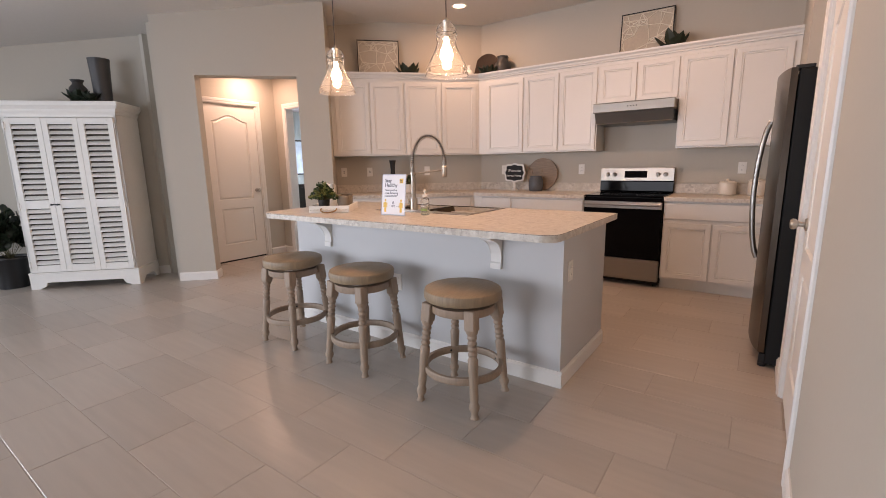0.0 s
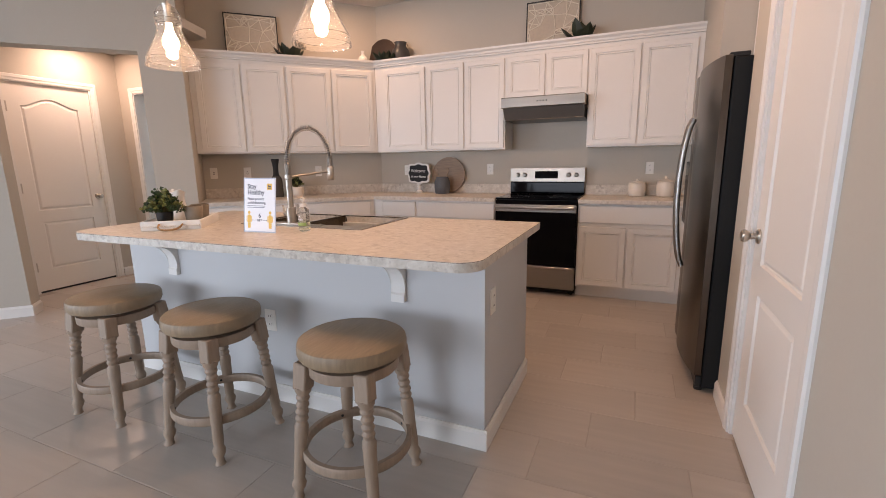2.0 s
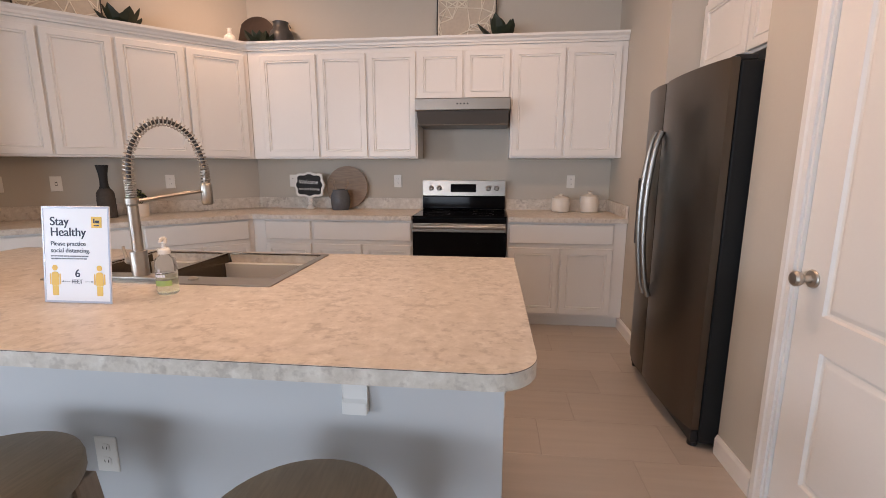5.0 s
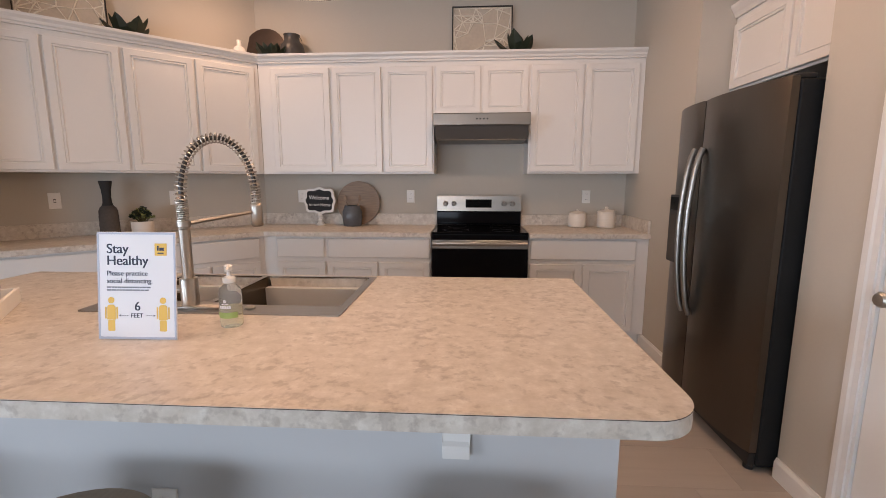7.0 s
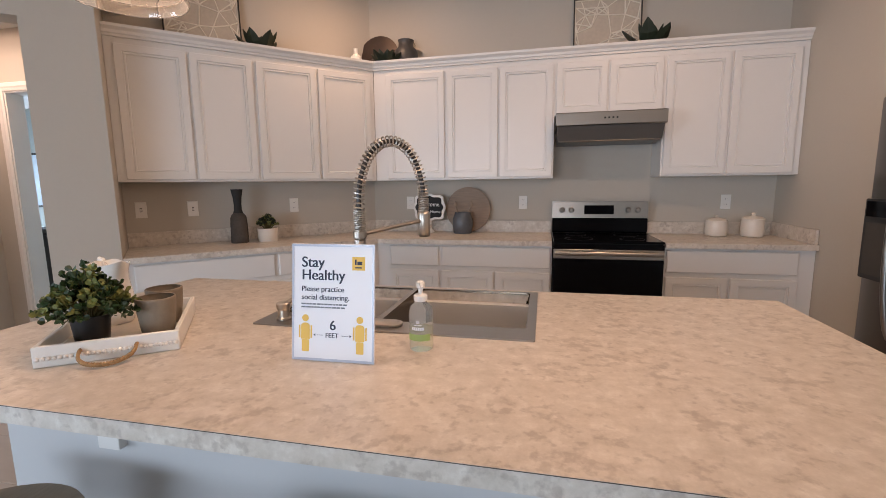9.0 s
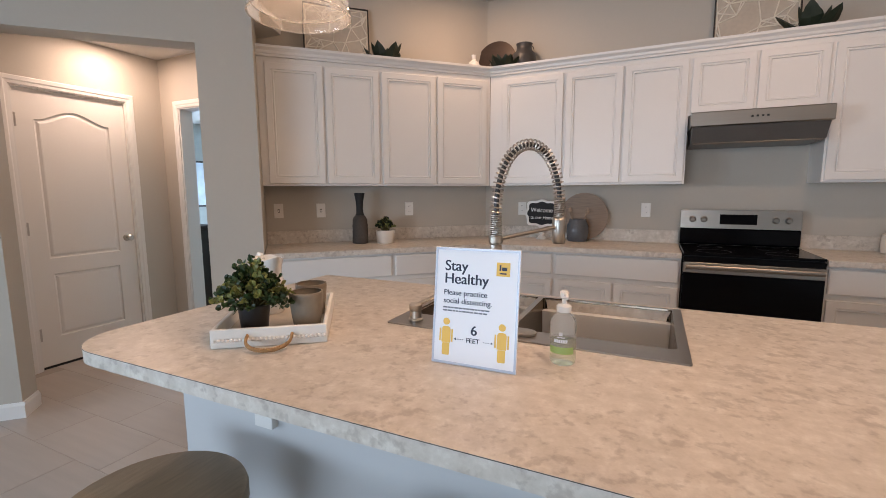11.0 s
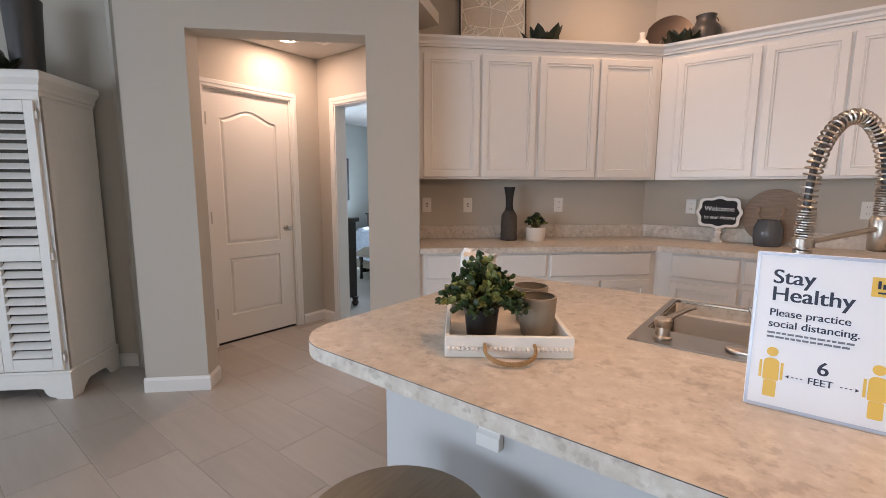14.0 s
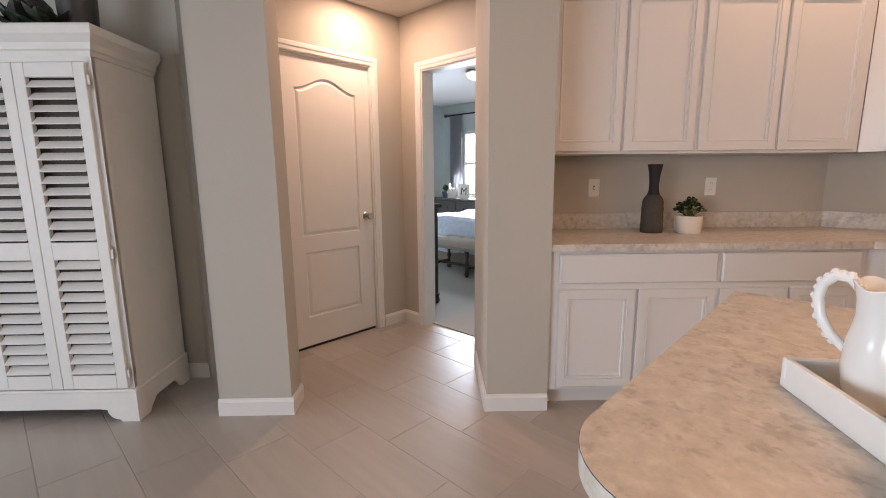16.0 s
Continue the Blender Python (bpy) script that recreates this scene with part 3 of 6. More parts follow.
def sweep(name, path, profile, material, label, category):
    """Moulding along a level path of (x, y); the profile is (out, z), out to the right of the path."""
    bm = bmesh.new()
    rings = []
    pts = [Vector((x, y, 0)) for x, y in path]
    for i, p in enumerate(pts):
        dirs = [(pts[j + 1] - pts[j]).normalized() for j in (i - 1, i) if 0 <= j < len(pts) - 1]
        nrm = [Vector((d.y, -d.x, 0)) for d in dirs]
        mid = sum(nrm, Vector()) / len(nrm)
        mid = mid / mid.dot(nrm[0])
        rings.append([bm.verts.new(p + mid * o + Vector((0, 0, z))) for o, z in profile])
    for a, b in zip(rings, rings[1:]):
        for k in range(len(profile)):
            bm.faces.new((a[k], a[(k + 1) % len(profile)], b[(k + 1) % len(profile)], b[k]))
    bm.faces.new(rings[0]), bm.faces.new(rings[-1])
    return single(name, bm, material, I4, label, category)


def dxy(u, Y):
    p = DIAG @ Vector((u, Y, 0))
    return p.x, p.y


CORNER_U = (5.26 - 5.77 * math.sqrt(2), 5.26)
sweep("crown_moulding", [dxy(-0.163, 5.77), CORNER_U, (WF - 0.002, 5.26)], [(-0.02, 2.291), (0.012, 2.291), (0.012, 2.305), (0.020, 2.312), (0.024, 2.328), (0.040, 2.345), (0.042, 2.362), (-0.02, 2.362)], CAB, "white crown moulding along the wall cabinet tops", "moulding")
sweep("crown_moulding", [(0.50, 4.395), (0.50, 3.355)], [(-0.02, 2.291), (0.012, 2.291), (0.020, 2.312), (0.040, 2.345), (0.042, 2.362), (-0.02, 2.362)], CAB, "white crown moulding above the refrigerator cabinet", "moulding")

# counters
CT, CB = 0.914, 0.876
FRONT = (4.912 - 5.432 * math.sqrt(2), 4.912)
BACKC = (5.556 - 6.076 * math.sqrt(2), 5.556)


top = thing("countertop", I4, "beige mottled laminate countertop on the corner run", "countertop")
part("slab", prism([dxy(-0.162, 5.432), FRONT, (-1.409, 4.912), (-1.409, 5.556), BACKC, dxy(-0.162, 6.076)], CB, CT, bevel=0.002), COUNTER, top)
part("backsplash", prism([dxy(-0.162, 6.056), (5.536 - 6.056 * math.sqrt(2), 5.536), (-1.409, 5.536), (-1.409, 5.557), BACKC, dxy(-0.162, 6.077)], CT, CT + 0.10), COUNTER, top, "low laminate backsplash")
top = thing("countertop", I4, "beige mottled laminate countertop beside the range", "countertop")
part("slab", prism([(-0.632, 4.912), (WF - 0.003, 4.912), (WF - 0.003, 5.556), (-0.632, 5.556)], CB, CT, bevel=0.002), COUNTER, top)
part("backsplash", box(-0.632, WF - 0.003, 5.537, 5.557, CT, CT + 0.10, 0.002), COUNTER, top, "low laminate backsplash")
part("side_splash", box(WF - 0.023, WF - 0.003, 4.93, 5.536, CT, CT + 0.10, 0.002), COUNTER, top, "low laminate side splash")

# ---- island ----
IX0, IX1, IY0, IY1 = -3.077, -0.661, 2.176, 3.312
SX0, SX1, SY0, SY1 = -2.349, -1.492, 2.727, 3.275
isl = thing("kitchen_island", I4, "pale grey painted kitchen island base with white baseboard", "island")
part("front_panel", box(-2.985, -0.72, 2.46, 2.56, 0, CB), ISLAND, isl)
part("end_panel", box(-0.82, -0.722, 2.56, 3.26, 0, CB), ISLAND, isl)
part("end_panel", box(-2.983, -2.89, 2.56, 3.26, 0, CB), ISLAND, isl)
part("cabinet_front", box(-2.89, -0.82, 3.22, 3.255, 0.1, CB), CAB, isl, "white cabinet fronts on the sink side")
bm = bmesh.new()
for (ax, ay), (bx, by) in (((-2.985, 2.46), (-0.72 + T, 2.46)), ((-0.72, 2.46), (-0.72, 3.26)), ((-2.985, 3.26), (-2.985, 2.46 - T))):
    d = Vector((bx - ax, by - ay, 0))
    merge(bm, prism([(0, 0), (-T, 0), (-T, 0.078), (-T * 0.5, 0.088), (-T * 0.4, 0.095), (0, 0.095)], 0, d.length, "x"), Matrix.Translation((ax, ay, 0)) @ Matrix.Rotation(math.atan2(d.y, d.x), 4, "Z"))
part("baseboard", bm, TRIM, isl, "white painted baseboard")
part("toe_kick", box(-2.89, -0.82, 3.16, 3.175, 0.0, 0.1), CAB, isl)


def corbel(x):
    """A scrolled bracket under the overhang."""
    out = [(2.46, 0.874), (2.310, 0.874), (2.310, 0.848), (2.322, 0.838)]
    for k in range(9):
        a = radians(90 * k / 8)
        out.append((2.322 + 0.123 * math.sin(a), 0.715 + 0.12 * math.cos(a)))
    out += [(2.445, 0.69), (2.436, 0.682), (2.436, 0.648), (2.46, 0.648)]
    bm = prism(out, x - 0.035, x + 0.035, "x", bevel=0.003)
    box(x - 0.045, x + 0.045, 2.300, 2.46, 0.856, 0.8745, 0.003, bm=bm)
    return part("corbel", bm, TRIM, isl, "white scrolled corbel bracket")


corbel(-2.595), corbel(-1.122)

top = thing("island_countertop", I4, "beige mottled laminate island top with rounded front corners", "countertop")
bm = bmesh.new()
outer = rounded(IX0, IX1, IY0, IY1, (0.155, 0.100, 0.012, 0.012), 10)
hole = rounded(SX0 + 0.02, SX1 - 0.02, SY0 + 0.02, SY1 - 0.02, (0.02,) * 4, 2)
for z in (CB, CT - 0.002):
    edges = []
    for pts in (outer, hole):
        vs = [bm.verts.new((x, y, z)) for x, y in pts]
        edges += [bm.edges.new((vs[i], vs[(i + 1) % len(vs)])) for i in range(len(vs))]
    bmesh.ops.triangle_fill(bm, edges=edges, use_beauty=True)
bm.verts.ensure_lookup_table()
n, h = len(outer), len(hole)
for first, count in ((0, n), (n, h)):
    for i in range(count):
        j = (i + 1) % count
        q = n + h
        bm.faces.new((bm.verts[first + i], bm.verts[first + j], bm.verts[q + first + j], bm.verts[q + first + i]))
part("slab", bm, COUNTER, top)


def rim_sheet(name, grow, z0, z1, material, label=""):
    bm = bmesh.new()
    o = rounded(IX0 - grow, IX1 + grow, IY0 - grow, IY1 + grow, (0.155 + grow, 0.100 + grow, 0.012, 0.012), 10)
    lay = []
    for z in (z0, z1):
        edges, both = [], []
        for pts in (o, hole):
            vs = [bm.verts.new((x, y, z)) for x, y in pts]
            both.append(vs)
            edges += [bm.edges.new((vs[i], vs[(i + 1) % len(vs)])) for i in range(len(vs))]
        bmesh.ops.triangle_fill(bm, edges=edges, use_beauty=True)
        lay.append(both)
    for k in range(2):
        a, b = lay[0][k], lay[1][k]
        for i in range(len(a)):
            j = (i + 1) % len(a)
            bm.faces.new((a[i], a[j], b[j], b[i]))
    return part(name, bm, material, top, label)


rim_sheet("edge_seam", 0.0008, CT - 0.0018, CT - 0.0006, SEAM, "thin dark laminate seam line")
rim_sheet("top_sheet", 0.0002, CT - 0.0005, CT + 0.0002, COUNTER)

# sink
sink = thing("kitchen_sink", I4, "stainless steel drop-in double-bowl kitchen sink", "sink")
bm = bmesh.new()
o = rounded(SX0, SX1, SY0, SY1, (0.004,) * 4, 1)
bowls = [(-2.330, -1.985, 2.855, 3.258), (-1.965, -1.520, 2.825, 3.258)]
edges, loops = [], []
for pts in [o] + [rounded(*b, (0.013,) * 4, 4) for b in bowls]:
    vs = [bm.verts.new((x, y, CT + 0.005)) for x, y in pts]
    edges += [bm.edges.new((vs[i], vs[(i + 1) % len(vs)])) for i in range(len(vs))]
    loops.append((vs, pts))
bmesh.ops.triangle_fill(bm, edges=edges, use_beauty=True)
low = [bm.verts.new((x, y, CT + 0.0005)) for x, y in o]
for i in range(len(low)):
    j = (i + 1) % len(low)
    bm.faces.new((loops[0][0][i], loops[0][0][j], low[j], low[i]))
part("rim", bm, STEEL, sink, "polished flat sink rim")
for b, (vs, pts) in zip(bowls, loops[1:]):
    bm = bmesh.new()
    last = None
    cx, cy = (b[0] + b[1]) / 2, (b[2] + b[3]) / 2
    for f, z in ((1.0, CT + 0.005), (0.99, CT - 0.01), (0.97, CT - 0.17), (0.93, CT - 0.195), (0.2, CT - 0.205)):
        ring = [bm.verts.new((cx + (x - cx) * f, cy + (y - cy) * f, z)) for x, y in pts]
        if last:
            for i in range(len(ring)):
                j = (i + 1) % len(ring)
                bm.faces.new((last[i], last[j], ring[j], ring[i]))
        last = ring
    bm.faces.new(last)
    bowl = part("bowl", bm, STEELB, sink, "brushed steel sink bowl", smooth=True)
    part("drain", turned([(0, CT - 0.203), (0.03, CT - 0.203), (0.042, CT - 0.200), (0.042, CT - 0.204)], 20), CHROME, bowl, "round drain", m=Matrix.Translation((cx, cy, 0)))

# faucet
FB, FS = Vector((-2.008, 2.790, CT + 0.0055)), Vector((-1.866, 2.995, 0))
fau = thing("kitchen_faucet", Matrix.Translation(FB), "brushed nickel pull-down faucet with coiled spring neck", "faucet")
way = Vector((FS.x - FB.x, FS.y - FB.y, 0))
reach = way.length
way.normalize()
part("deck_plate", prism(rounded(-0.125, 0.125, -0.030, 0.030, (0.028,) * 4, 6), 0.0, 0.007, bevel=0.002), CHROME, fau, "rounded deck plate", smooth=True)
part("base", turned([(0, 0.0071), (0.0275, 0.0071), (0.0275, 0.094), (0.026, 0.097), (0.0175, 0.098), (0.0175, 0.255), (0.014, 0.258), (0, 0.258)], 24), CHROME, fau, smooth=True)
line = [Vector((0, 0, 0.255 + k * 0.01)) for k in range(10)]
for k in range(41):
    a = math.pi * k / 40
    line.append(way * (reach / 2 * (1 - math.cos(a))) + Vector((0, 0, 0.355 + 0.195 * math.sin(a) ** 0.9 if 0 < k < 40 else 0.355)))
line += [way * reach + Vector((0, 0, 0.355 - k * 0.012)) for k in range(1, 3)]
part("hose", tube(line, 0.0075, 10), DARKGREY, fau, "dark inner hose", smooth=True)
coil, turns, dense = [], 0.0, []
lens_ = [0.0]
for p, q in zip(line, line[1:]):
    lens_.append(lens_[-1] + (q - p).length)
total = lens_[-1]
side = way.cross(Vector((0, 0, 1)))
steps = 900
phase = 0.0
for s in range(steps + 1):
    d = total * s / steps
    i = max(k for k in range(len(line) - 1) if lens_[k] <= d + 1e-9)
    f = (d - lens_[i]) / max(1e-6, lens_[i + 1] - lens_[i])
    p = line[i].lerp(line[i + 1], min(1, f))
    tan = (line[min(i + 2, len(line) - 1)] - line[max(i - 1, 0)]).normalized()
    nrm = side.cross(tan).normalized()
    pitch = 0.0058 if d < 0.09 or d > total - 0.06 else 0.0135
    phase += 2 * math.pi * (total / steps) / pitch
    coil.append(p + (0.0162 if pitch < 0.01 else 0.0155) * (math.cos(phase) * side + math.sin(phase) * nrm))
part("spring_coil", tube(coil, 0.0024, 5), CHROME, fau, "open metal spring coil", smooth=True)
hd = way * reach
bm = turned([(0, 0.245), (0.017, 0.245), (0.021, 0.25), (0.0215, 0.32), (0.018, 0.328), (0.009, 0.333), (0.0085, 0.372), (0, 0.372)], 20)
part("spray_head", bm, CHROME, fau, m=Matrix.Translation(hd), smooth=True)
bm = tube([Vector((0, 0, 0.272)), hd + Vector((0, 0, 0.300))], 0.0065, 8)
turned([(0.0175, 0.262), (0.021, 0.264), (0.021, 0.282), (0.0175, 0.284)], 20, bm=bm)
part("support_arm", bm, CHROME, fau, "straight holder arm", smooth=True)
bm = tube([Vector((-0.02, 0.0, 0.055)), Vector((-0.055, 0.01, 0.058))], 0.012, 12)
tube([Vector((-0.055, 0.01, 0.058)), Vector((-0.07, 0.02, 0.075)), Vector((-0.085, 0.03, 0.105))], [0.007, 0.006, 0.005], 8, bm=bm)
part("lever_handle", bm, CHROME, fau, smooth=True)
disp = thing("soap_dispenser_pump", pose(-2.275, 2.785, CT + 0.0055), "brushed nickel deck soap pump with angled spout", "soap pump")
part("barrel", turned([(0, 0), (0.024, 0), (0.024, 0.004), (0.019, 0.008), (0.018, 0.03), (0.021, 0.034), (0.022, 0.05), (0.019, 0.054), (0, 0.054)], 20), CHROME, disp, smooth=True)
part("spout", tube([(0.0, 0.0, 0.046), (0.045, 0.055, 0.072), (0.06, 0.075, 0.075)], [0.008, 0.006, 0.005], 8), CHROME, disp, smooth=True)
single("drain_button", turned([(0, 0), (0.017, 0), (0.017, 0.004), (0.012, 0.008), (0, 0.009)], 16), CHROME, pose(-1.805, 2.785, CT + 0.0055), "small brushed nickel button on the sink deck", "sink button", smooth=True)

# ---- range and hood ----
rg = thing("range", pose(-1.02, 0, 0), "stainless steel and black glass freestanding electric range", "range")
part("body", box(-0.379, 0.379, 4.945, 5.548, 0.03, 0.905), BLACKSIDE, rg, "black enamel body")
part("cooktop", box(-0.380, 0.380, 4.905, 5.49, 0.905, 0.920, 0.004), BGLASS, rg, "black glass cooktop")
for i, (x, y, r) in enumerate(((-0.19, 5.06, 0.10), (0.19, 5.06, 0.085), (-0.19, 5.33, 0.075), (0.19, 5.33, 0.09))):
    part("burner_ring", turned([(r, 0.9202), (r, 0.9207), (r + 0.003, 0.9207), (r + 0.003, 0.9202)], 40), BURNER, rg, "faint printed burner ring", m=Matrix.Translation((x, y, 0)))
guard = part("backguard", prism([(5.50, 0.92), (5.475, 0.935), (5.478, 1.035), (5.492, 1.045), (5.505, 1.182), (5.548, 1.182), (5.548, 0.92)], -0.379, 0.379, "x"), BGLASS, rg, "black riser behind the cooktop")
part("control_panel", prism([(5.490, 1.045), (5.474, 1.047), (5.487, 1.184), (5.505, 1.186)], -0.380, 0.380, "x"), STEEL, rg, "stainless control panel")
part("display", prism([(5.4785, 1.078), (5.4765, 1.078), (5.483, 1.152), (5.486, 1.152)], -0.120, 0.115, "x"), BGLASS, rg, "dark clock display")
for x in (-0.30, -0.225, 0.225, 0.30):
    part("knob", turned([(0, 0), (0.024, 0), (0.024, 0.004), (0.019, 0.007), (0.018, 0.026), (0.015, 0.03), (0, 0.03)], 20), STEEL, rg, "round control knob", m=Matrix.Translation((x, 5.4785, 1.115)) @ Matrix.Rotation(radians(95), 4, "X"), smooth=True)
part("oven_door", box(-0.378, 0.378, 4.90, 4.945, 0.285, 0.895, 0.004), BGLASS, rg, "black glass oven door")
part("door_trim", box(-0.378, 0.378, 4.894, 4.902, 0.79, 0.86, 0.003), STEEL, rg, "stainless trim band under the cooktop")
part("oven_window", box(-0.29, 0.29, 4.8985, 4.9015, 0.36, 0.70), BGLASS, rg, "tinted oven window")
bm = tube([(-0.365, 4.862, 0.835), (0.365, 4.862, 0.835)], 0.0125, 14, flat=1.3)
for x in (-0.34, 0.34):
    box(x - 0.012, x + 0.012, 4.865, 4.897, 0.824, 0.846, 0.003, bm=bm)
part("handle", bm, STEEL, rg, "long stainless oven handle", smooth=True)
part("storage_drawer", box(-0.378, 0.378, 4.898, 4.945, 0.065, 0.275, 0.004), STEEL, rg, "stainless storage drawer")
for x in (-0.34, 0.34):
    part("foot", turned([(0, 0), (0.02, 0), (0.02, 0.03), (0, 0.03)], 12), BLACK, rg, m=Matrix.Translation((x, 5.0, 0)))

hood = thing("range_hood", pose(-1.013, 0, 0), "slim stainless under-cabinet range hood", "range hood")
part("canopy", prism([(5.55, 1.853), (5.075, 1.853), (5.068, 1.846), (5.065, 1.762), (5.075, 1.756), (5.55, 1.756)], -0.384, 0.384, "x", bevel=0.002), STEEL, hood)
part("lower_body", prism([(5.55, 1.757), (5.085, 1.757), (5.16, 1.655), (5.55, 1.645)], -0.372, 0.372, "x"), mat("hood_grey_metal", (0.13, 0.125, 0.118), 0.35, 0.3, grain=0.05, stain=0.06, stain_scale=6), hood, "sloping underside")
part("front_lip", tube([(-0.36, 5.163, 1.652), (0.36, 5.163, 1.652)], 0.006, 8), STEEL, hood, smooth=True)
for i in range(4):
    part("button", box(-0.045 + 0.028 * i, -0.033 + 0.028 * i, 5.061, 5.066, 1.800, 1.812, 0.001), BLACK, hood, "small dark button")

# ---- refrigerator ----
fr = thing("refrigerator", pose(-0.018, -0.036, 0), "dark stainless side-by-side refrigerator with ice dispenser", "refrigerator")
part("cabinet", box(0.245, 0.98, 3.412, 4.354, 0.025, 1.735, 0.006), BLACKSIDE, fr, "black textured cabinet sides")
part("grille", box(0.215, 0.245, 3.425, 4.342, 0.02, 0.085, 0.003), BLACK, fr, "black toe grille")


def bowed(y0, y1, z0, z1):
    """A door front that bulges a little over the whole width."""
    out = []
    n = 12
    for k in range(n + 1):
        y = y0 + (y1 - y0) * k / n
        s = (y - 3.883) / 0.473
        edge = 0.012 * (1 - min(1, 2.5 * min(k, n - k) / n)) ** 2
        out.append((0.152 + 0.042 * s * s + edge, y))
    out += [(0.238, y1), (0.238, y0)]
    return prism(out, z0, z1, "z", bevel=0.004)


part("fridge_door", bowed(3.410, 3.986, 0.095, 1.745), STEELD, fr, "brushed dark stainless door", smooth=True)
fz = part("freezer_door", bowed(3.994, 4.356, 0.095, 1.745), STEELD, fr, "brushed dark stainless freezer door", smooth=True)
dis = part("dispenser", prism(rounded(4.130, 4.322, 0.832, 1.24, (0.008,) * 4, 3), 0.1640, 0.19, "x", bevel=0.002), BLACK, fz, "black ice and water dispenser")
part("control_strip", box(0.1630, 0.1665, 4.140, 4.312, 1.15, 1.228, 0.001), BGLASS, fr, "dispenser control strip")
part("recess", box(0.1635, 0.1660, 4.150, 4.302, 0.855, 1.12), SLOT, fr, "dispenser recess")
for y, nm in ((3.948, "fridge"), (4.030, "freezer")):
    pts = []
    for k in range(21):
        s = k / 20
        pts.append((0.150 - 0.055 * math.sin(math.pi * s) ** 0.6, y, 0.585 + 0.91 * s))
    part("handle", tube(pts, 0.0135, 12, flat=1.2), STEEL, fr, "long curved stainless handle", smooth=True)
part("hinge_cover", box(0.225, 0.31, 3.42, 3.50, 1.735, 1.757, 0.004), BLACK, fr, "black hinge cover")
part("hinge_cover", box(0.225, 0.31, 4.27, 4.35, 1.735, 1.757, 0.004), BLACK, fr, "black hinge cover")
for y in (3.45, 4.31):
    part("foot", turned([(0, 0), (0.022, 0), (0.022, 0.022), (0.012, 0.03), (0, 0.03)], 14), BLACK, fr, m=Matrix.Translation((0.235, y, 0)))
    part("rear_foot", turned([(0, 0), (0.022, 0), (0.022, 0.03), (0, 0.03)], 14), BLACK, fr, m=Matrix.Translation((0.9, y, 0)))

# ---- stools ----


def leg_points(sx, sy):
    return Vector((sx * 0.128, sy * 0.128, 0.548)), Vector((sx * 0.170, sy * 0.170, 0.0))


def bar_stool(m):
    st = thing("bar_stool", m, "round backless counter stool of weathered oak with turned legs", "stool", "stools at the island")
    bm = turned([(0, 0.560), (0.186, 0.560), (0.200, 0.565), (0.206, 0.578), (0.206, 0.604), (0.202, 0.616), (0.192, 0.622), (0.06, 0.620), (0, 0.619)], 40)
    part("seat", bm, WOOD, st, "honey-brown oak round seat", smooth=True)
    part("swivel_plate", turned([(0, 0.540), (0.10, 0.540), (0.10, 0.560), (0, 0.560)], 24), BLACK, st)
    bm = bmesh.new()
    ring = [(0.165 * math.cos(2 * math.pi * k / 36), 0.165 * math.sin(2 * math.pi * k / 36)) for k in range(36)]
    turned([(0.120, 0.498), (0.170, 0.498), (0.174, 0.504), (0.174, 0.540), (0.120, 0.540)], 36, bm=bm)
    part("apron", bm, WOODL, st, "thin round apron under the seat", smooth=True)
    prof = [(0.021, 0.0), (0.016, 0.012), (0.0145, 0.03), (0.0225, 0.05), (0.024, 0.065), (0.017, 0.085), (0.0195, 0.10), (0.0205, 0.20), (0.0225, 0.27), (0.0235, 0.31), (0.017, 0.325), (0.022, 0.340), (0.0165, 0.353), (0.022, 0.367), (0.0165, 0.381), (0.022, 0.396), (0.0165, 0.410), (0.0225, 0.425), (0.019, 0.438), (0.026, 0.452), (0.0285, 0.47)]
    for sx in (-1, 1):
        for sy in (-1, 1):
            hi, lo = leg_points(sx, sy)
            d = hi - lo
            turn = Matrix.Translation(lo) @ Vector((0, 0, 1)).rotation_difference(d).to_matrix().to_4x4()
            bm = turned([(0, 0.0)] + [(1.14 * a, b * 0.97) for a, b in prof] + [(0, 0.456)], 16)
            box(-0.029, 0.029, -0.029, 0.029, 0.448, 0.552, 0.005, bm=bm)
            part("leg", bm, WOODL, st, "turned pale oak leg", m=turn, smooth=True)
    pts = [(0.215 * math.cos(2 * math.pi * k / 40), 0.215 * math.sin(2 * math.pi * k / 40), 0.178) for k in range(40)]
    bm = turned([(0.196, 0.165), (0.212, 0.165), (0.214, 0.168), (0.214, 0.200), (0.212, 0.203), (0.196, 0.203), (0.194, 0.200), (0.194, 0.168), (0.196, 0.165)], 48)
    part("footrest_ring", bm, WOODL, st, "bentwood footrest ring", smooth=True)
    for k in range(4):
        a = radians(45 + 90 * k)
        part("bolt", turned([(0, 0), (0.006, 0), (0.006, 0.002), (0, 0.003)], 10), BLACK, st, m=Matrix.Translation((0.193 * math.cos(a + 0.14), 0.193 * math.sin(a + 0.14), 0.184)) @ Matrix.Rotation(a + 0.14, 4, "Z") @ Matrix.Rotation(radians(-90), 4, "Y"))
    return st


s1 = bar_stool(pose(-1.130, 2.092, 0, 0, 0, 1))
copy_thing(s1, pose(-1.910, 2.122, 0, 0, 0, -2))
copy_thing(s1, pose(-2.620, 2.130, 0, 0, 0, 1))

# ---- pendants and downlights ----


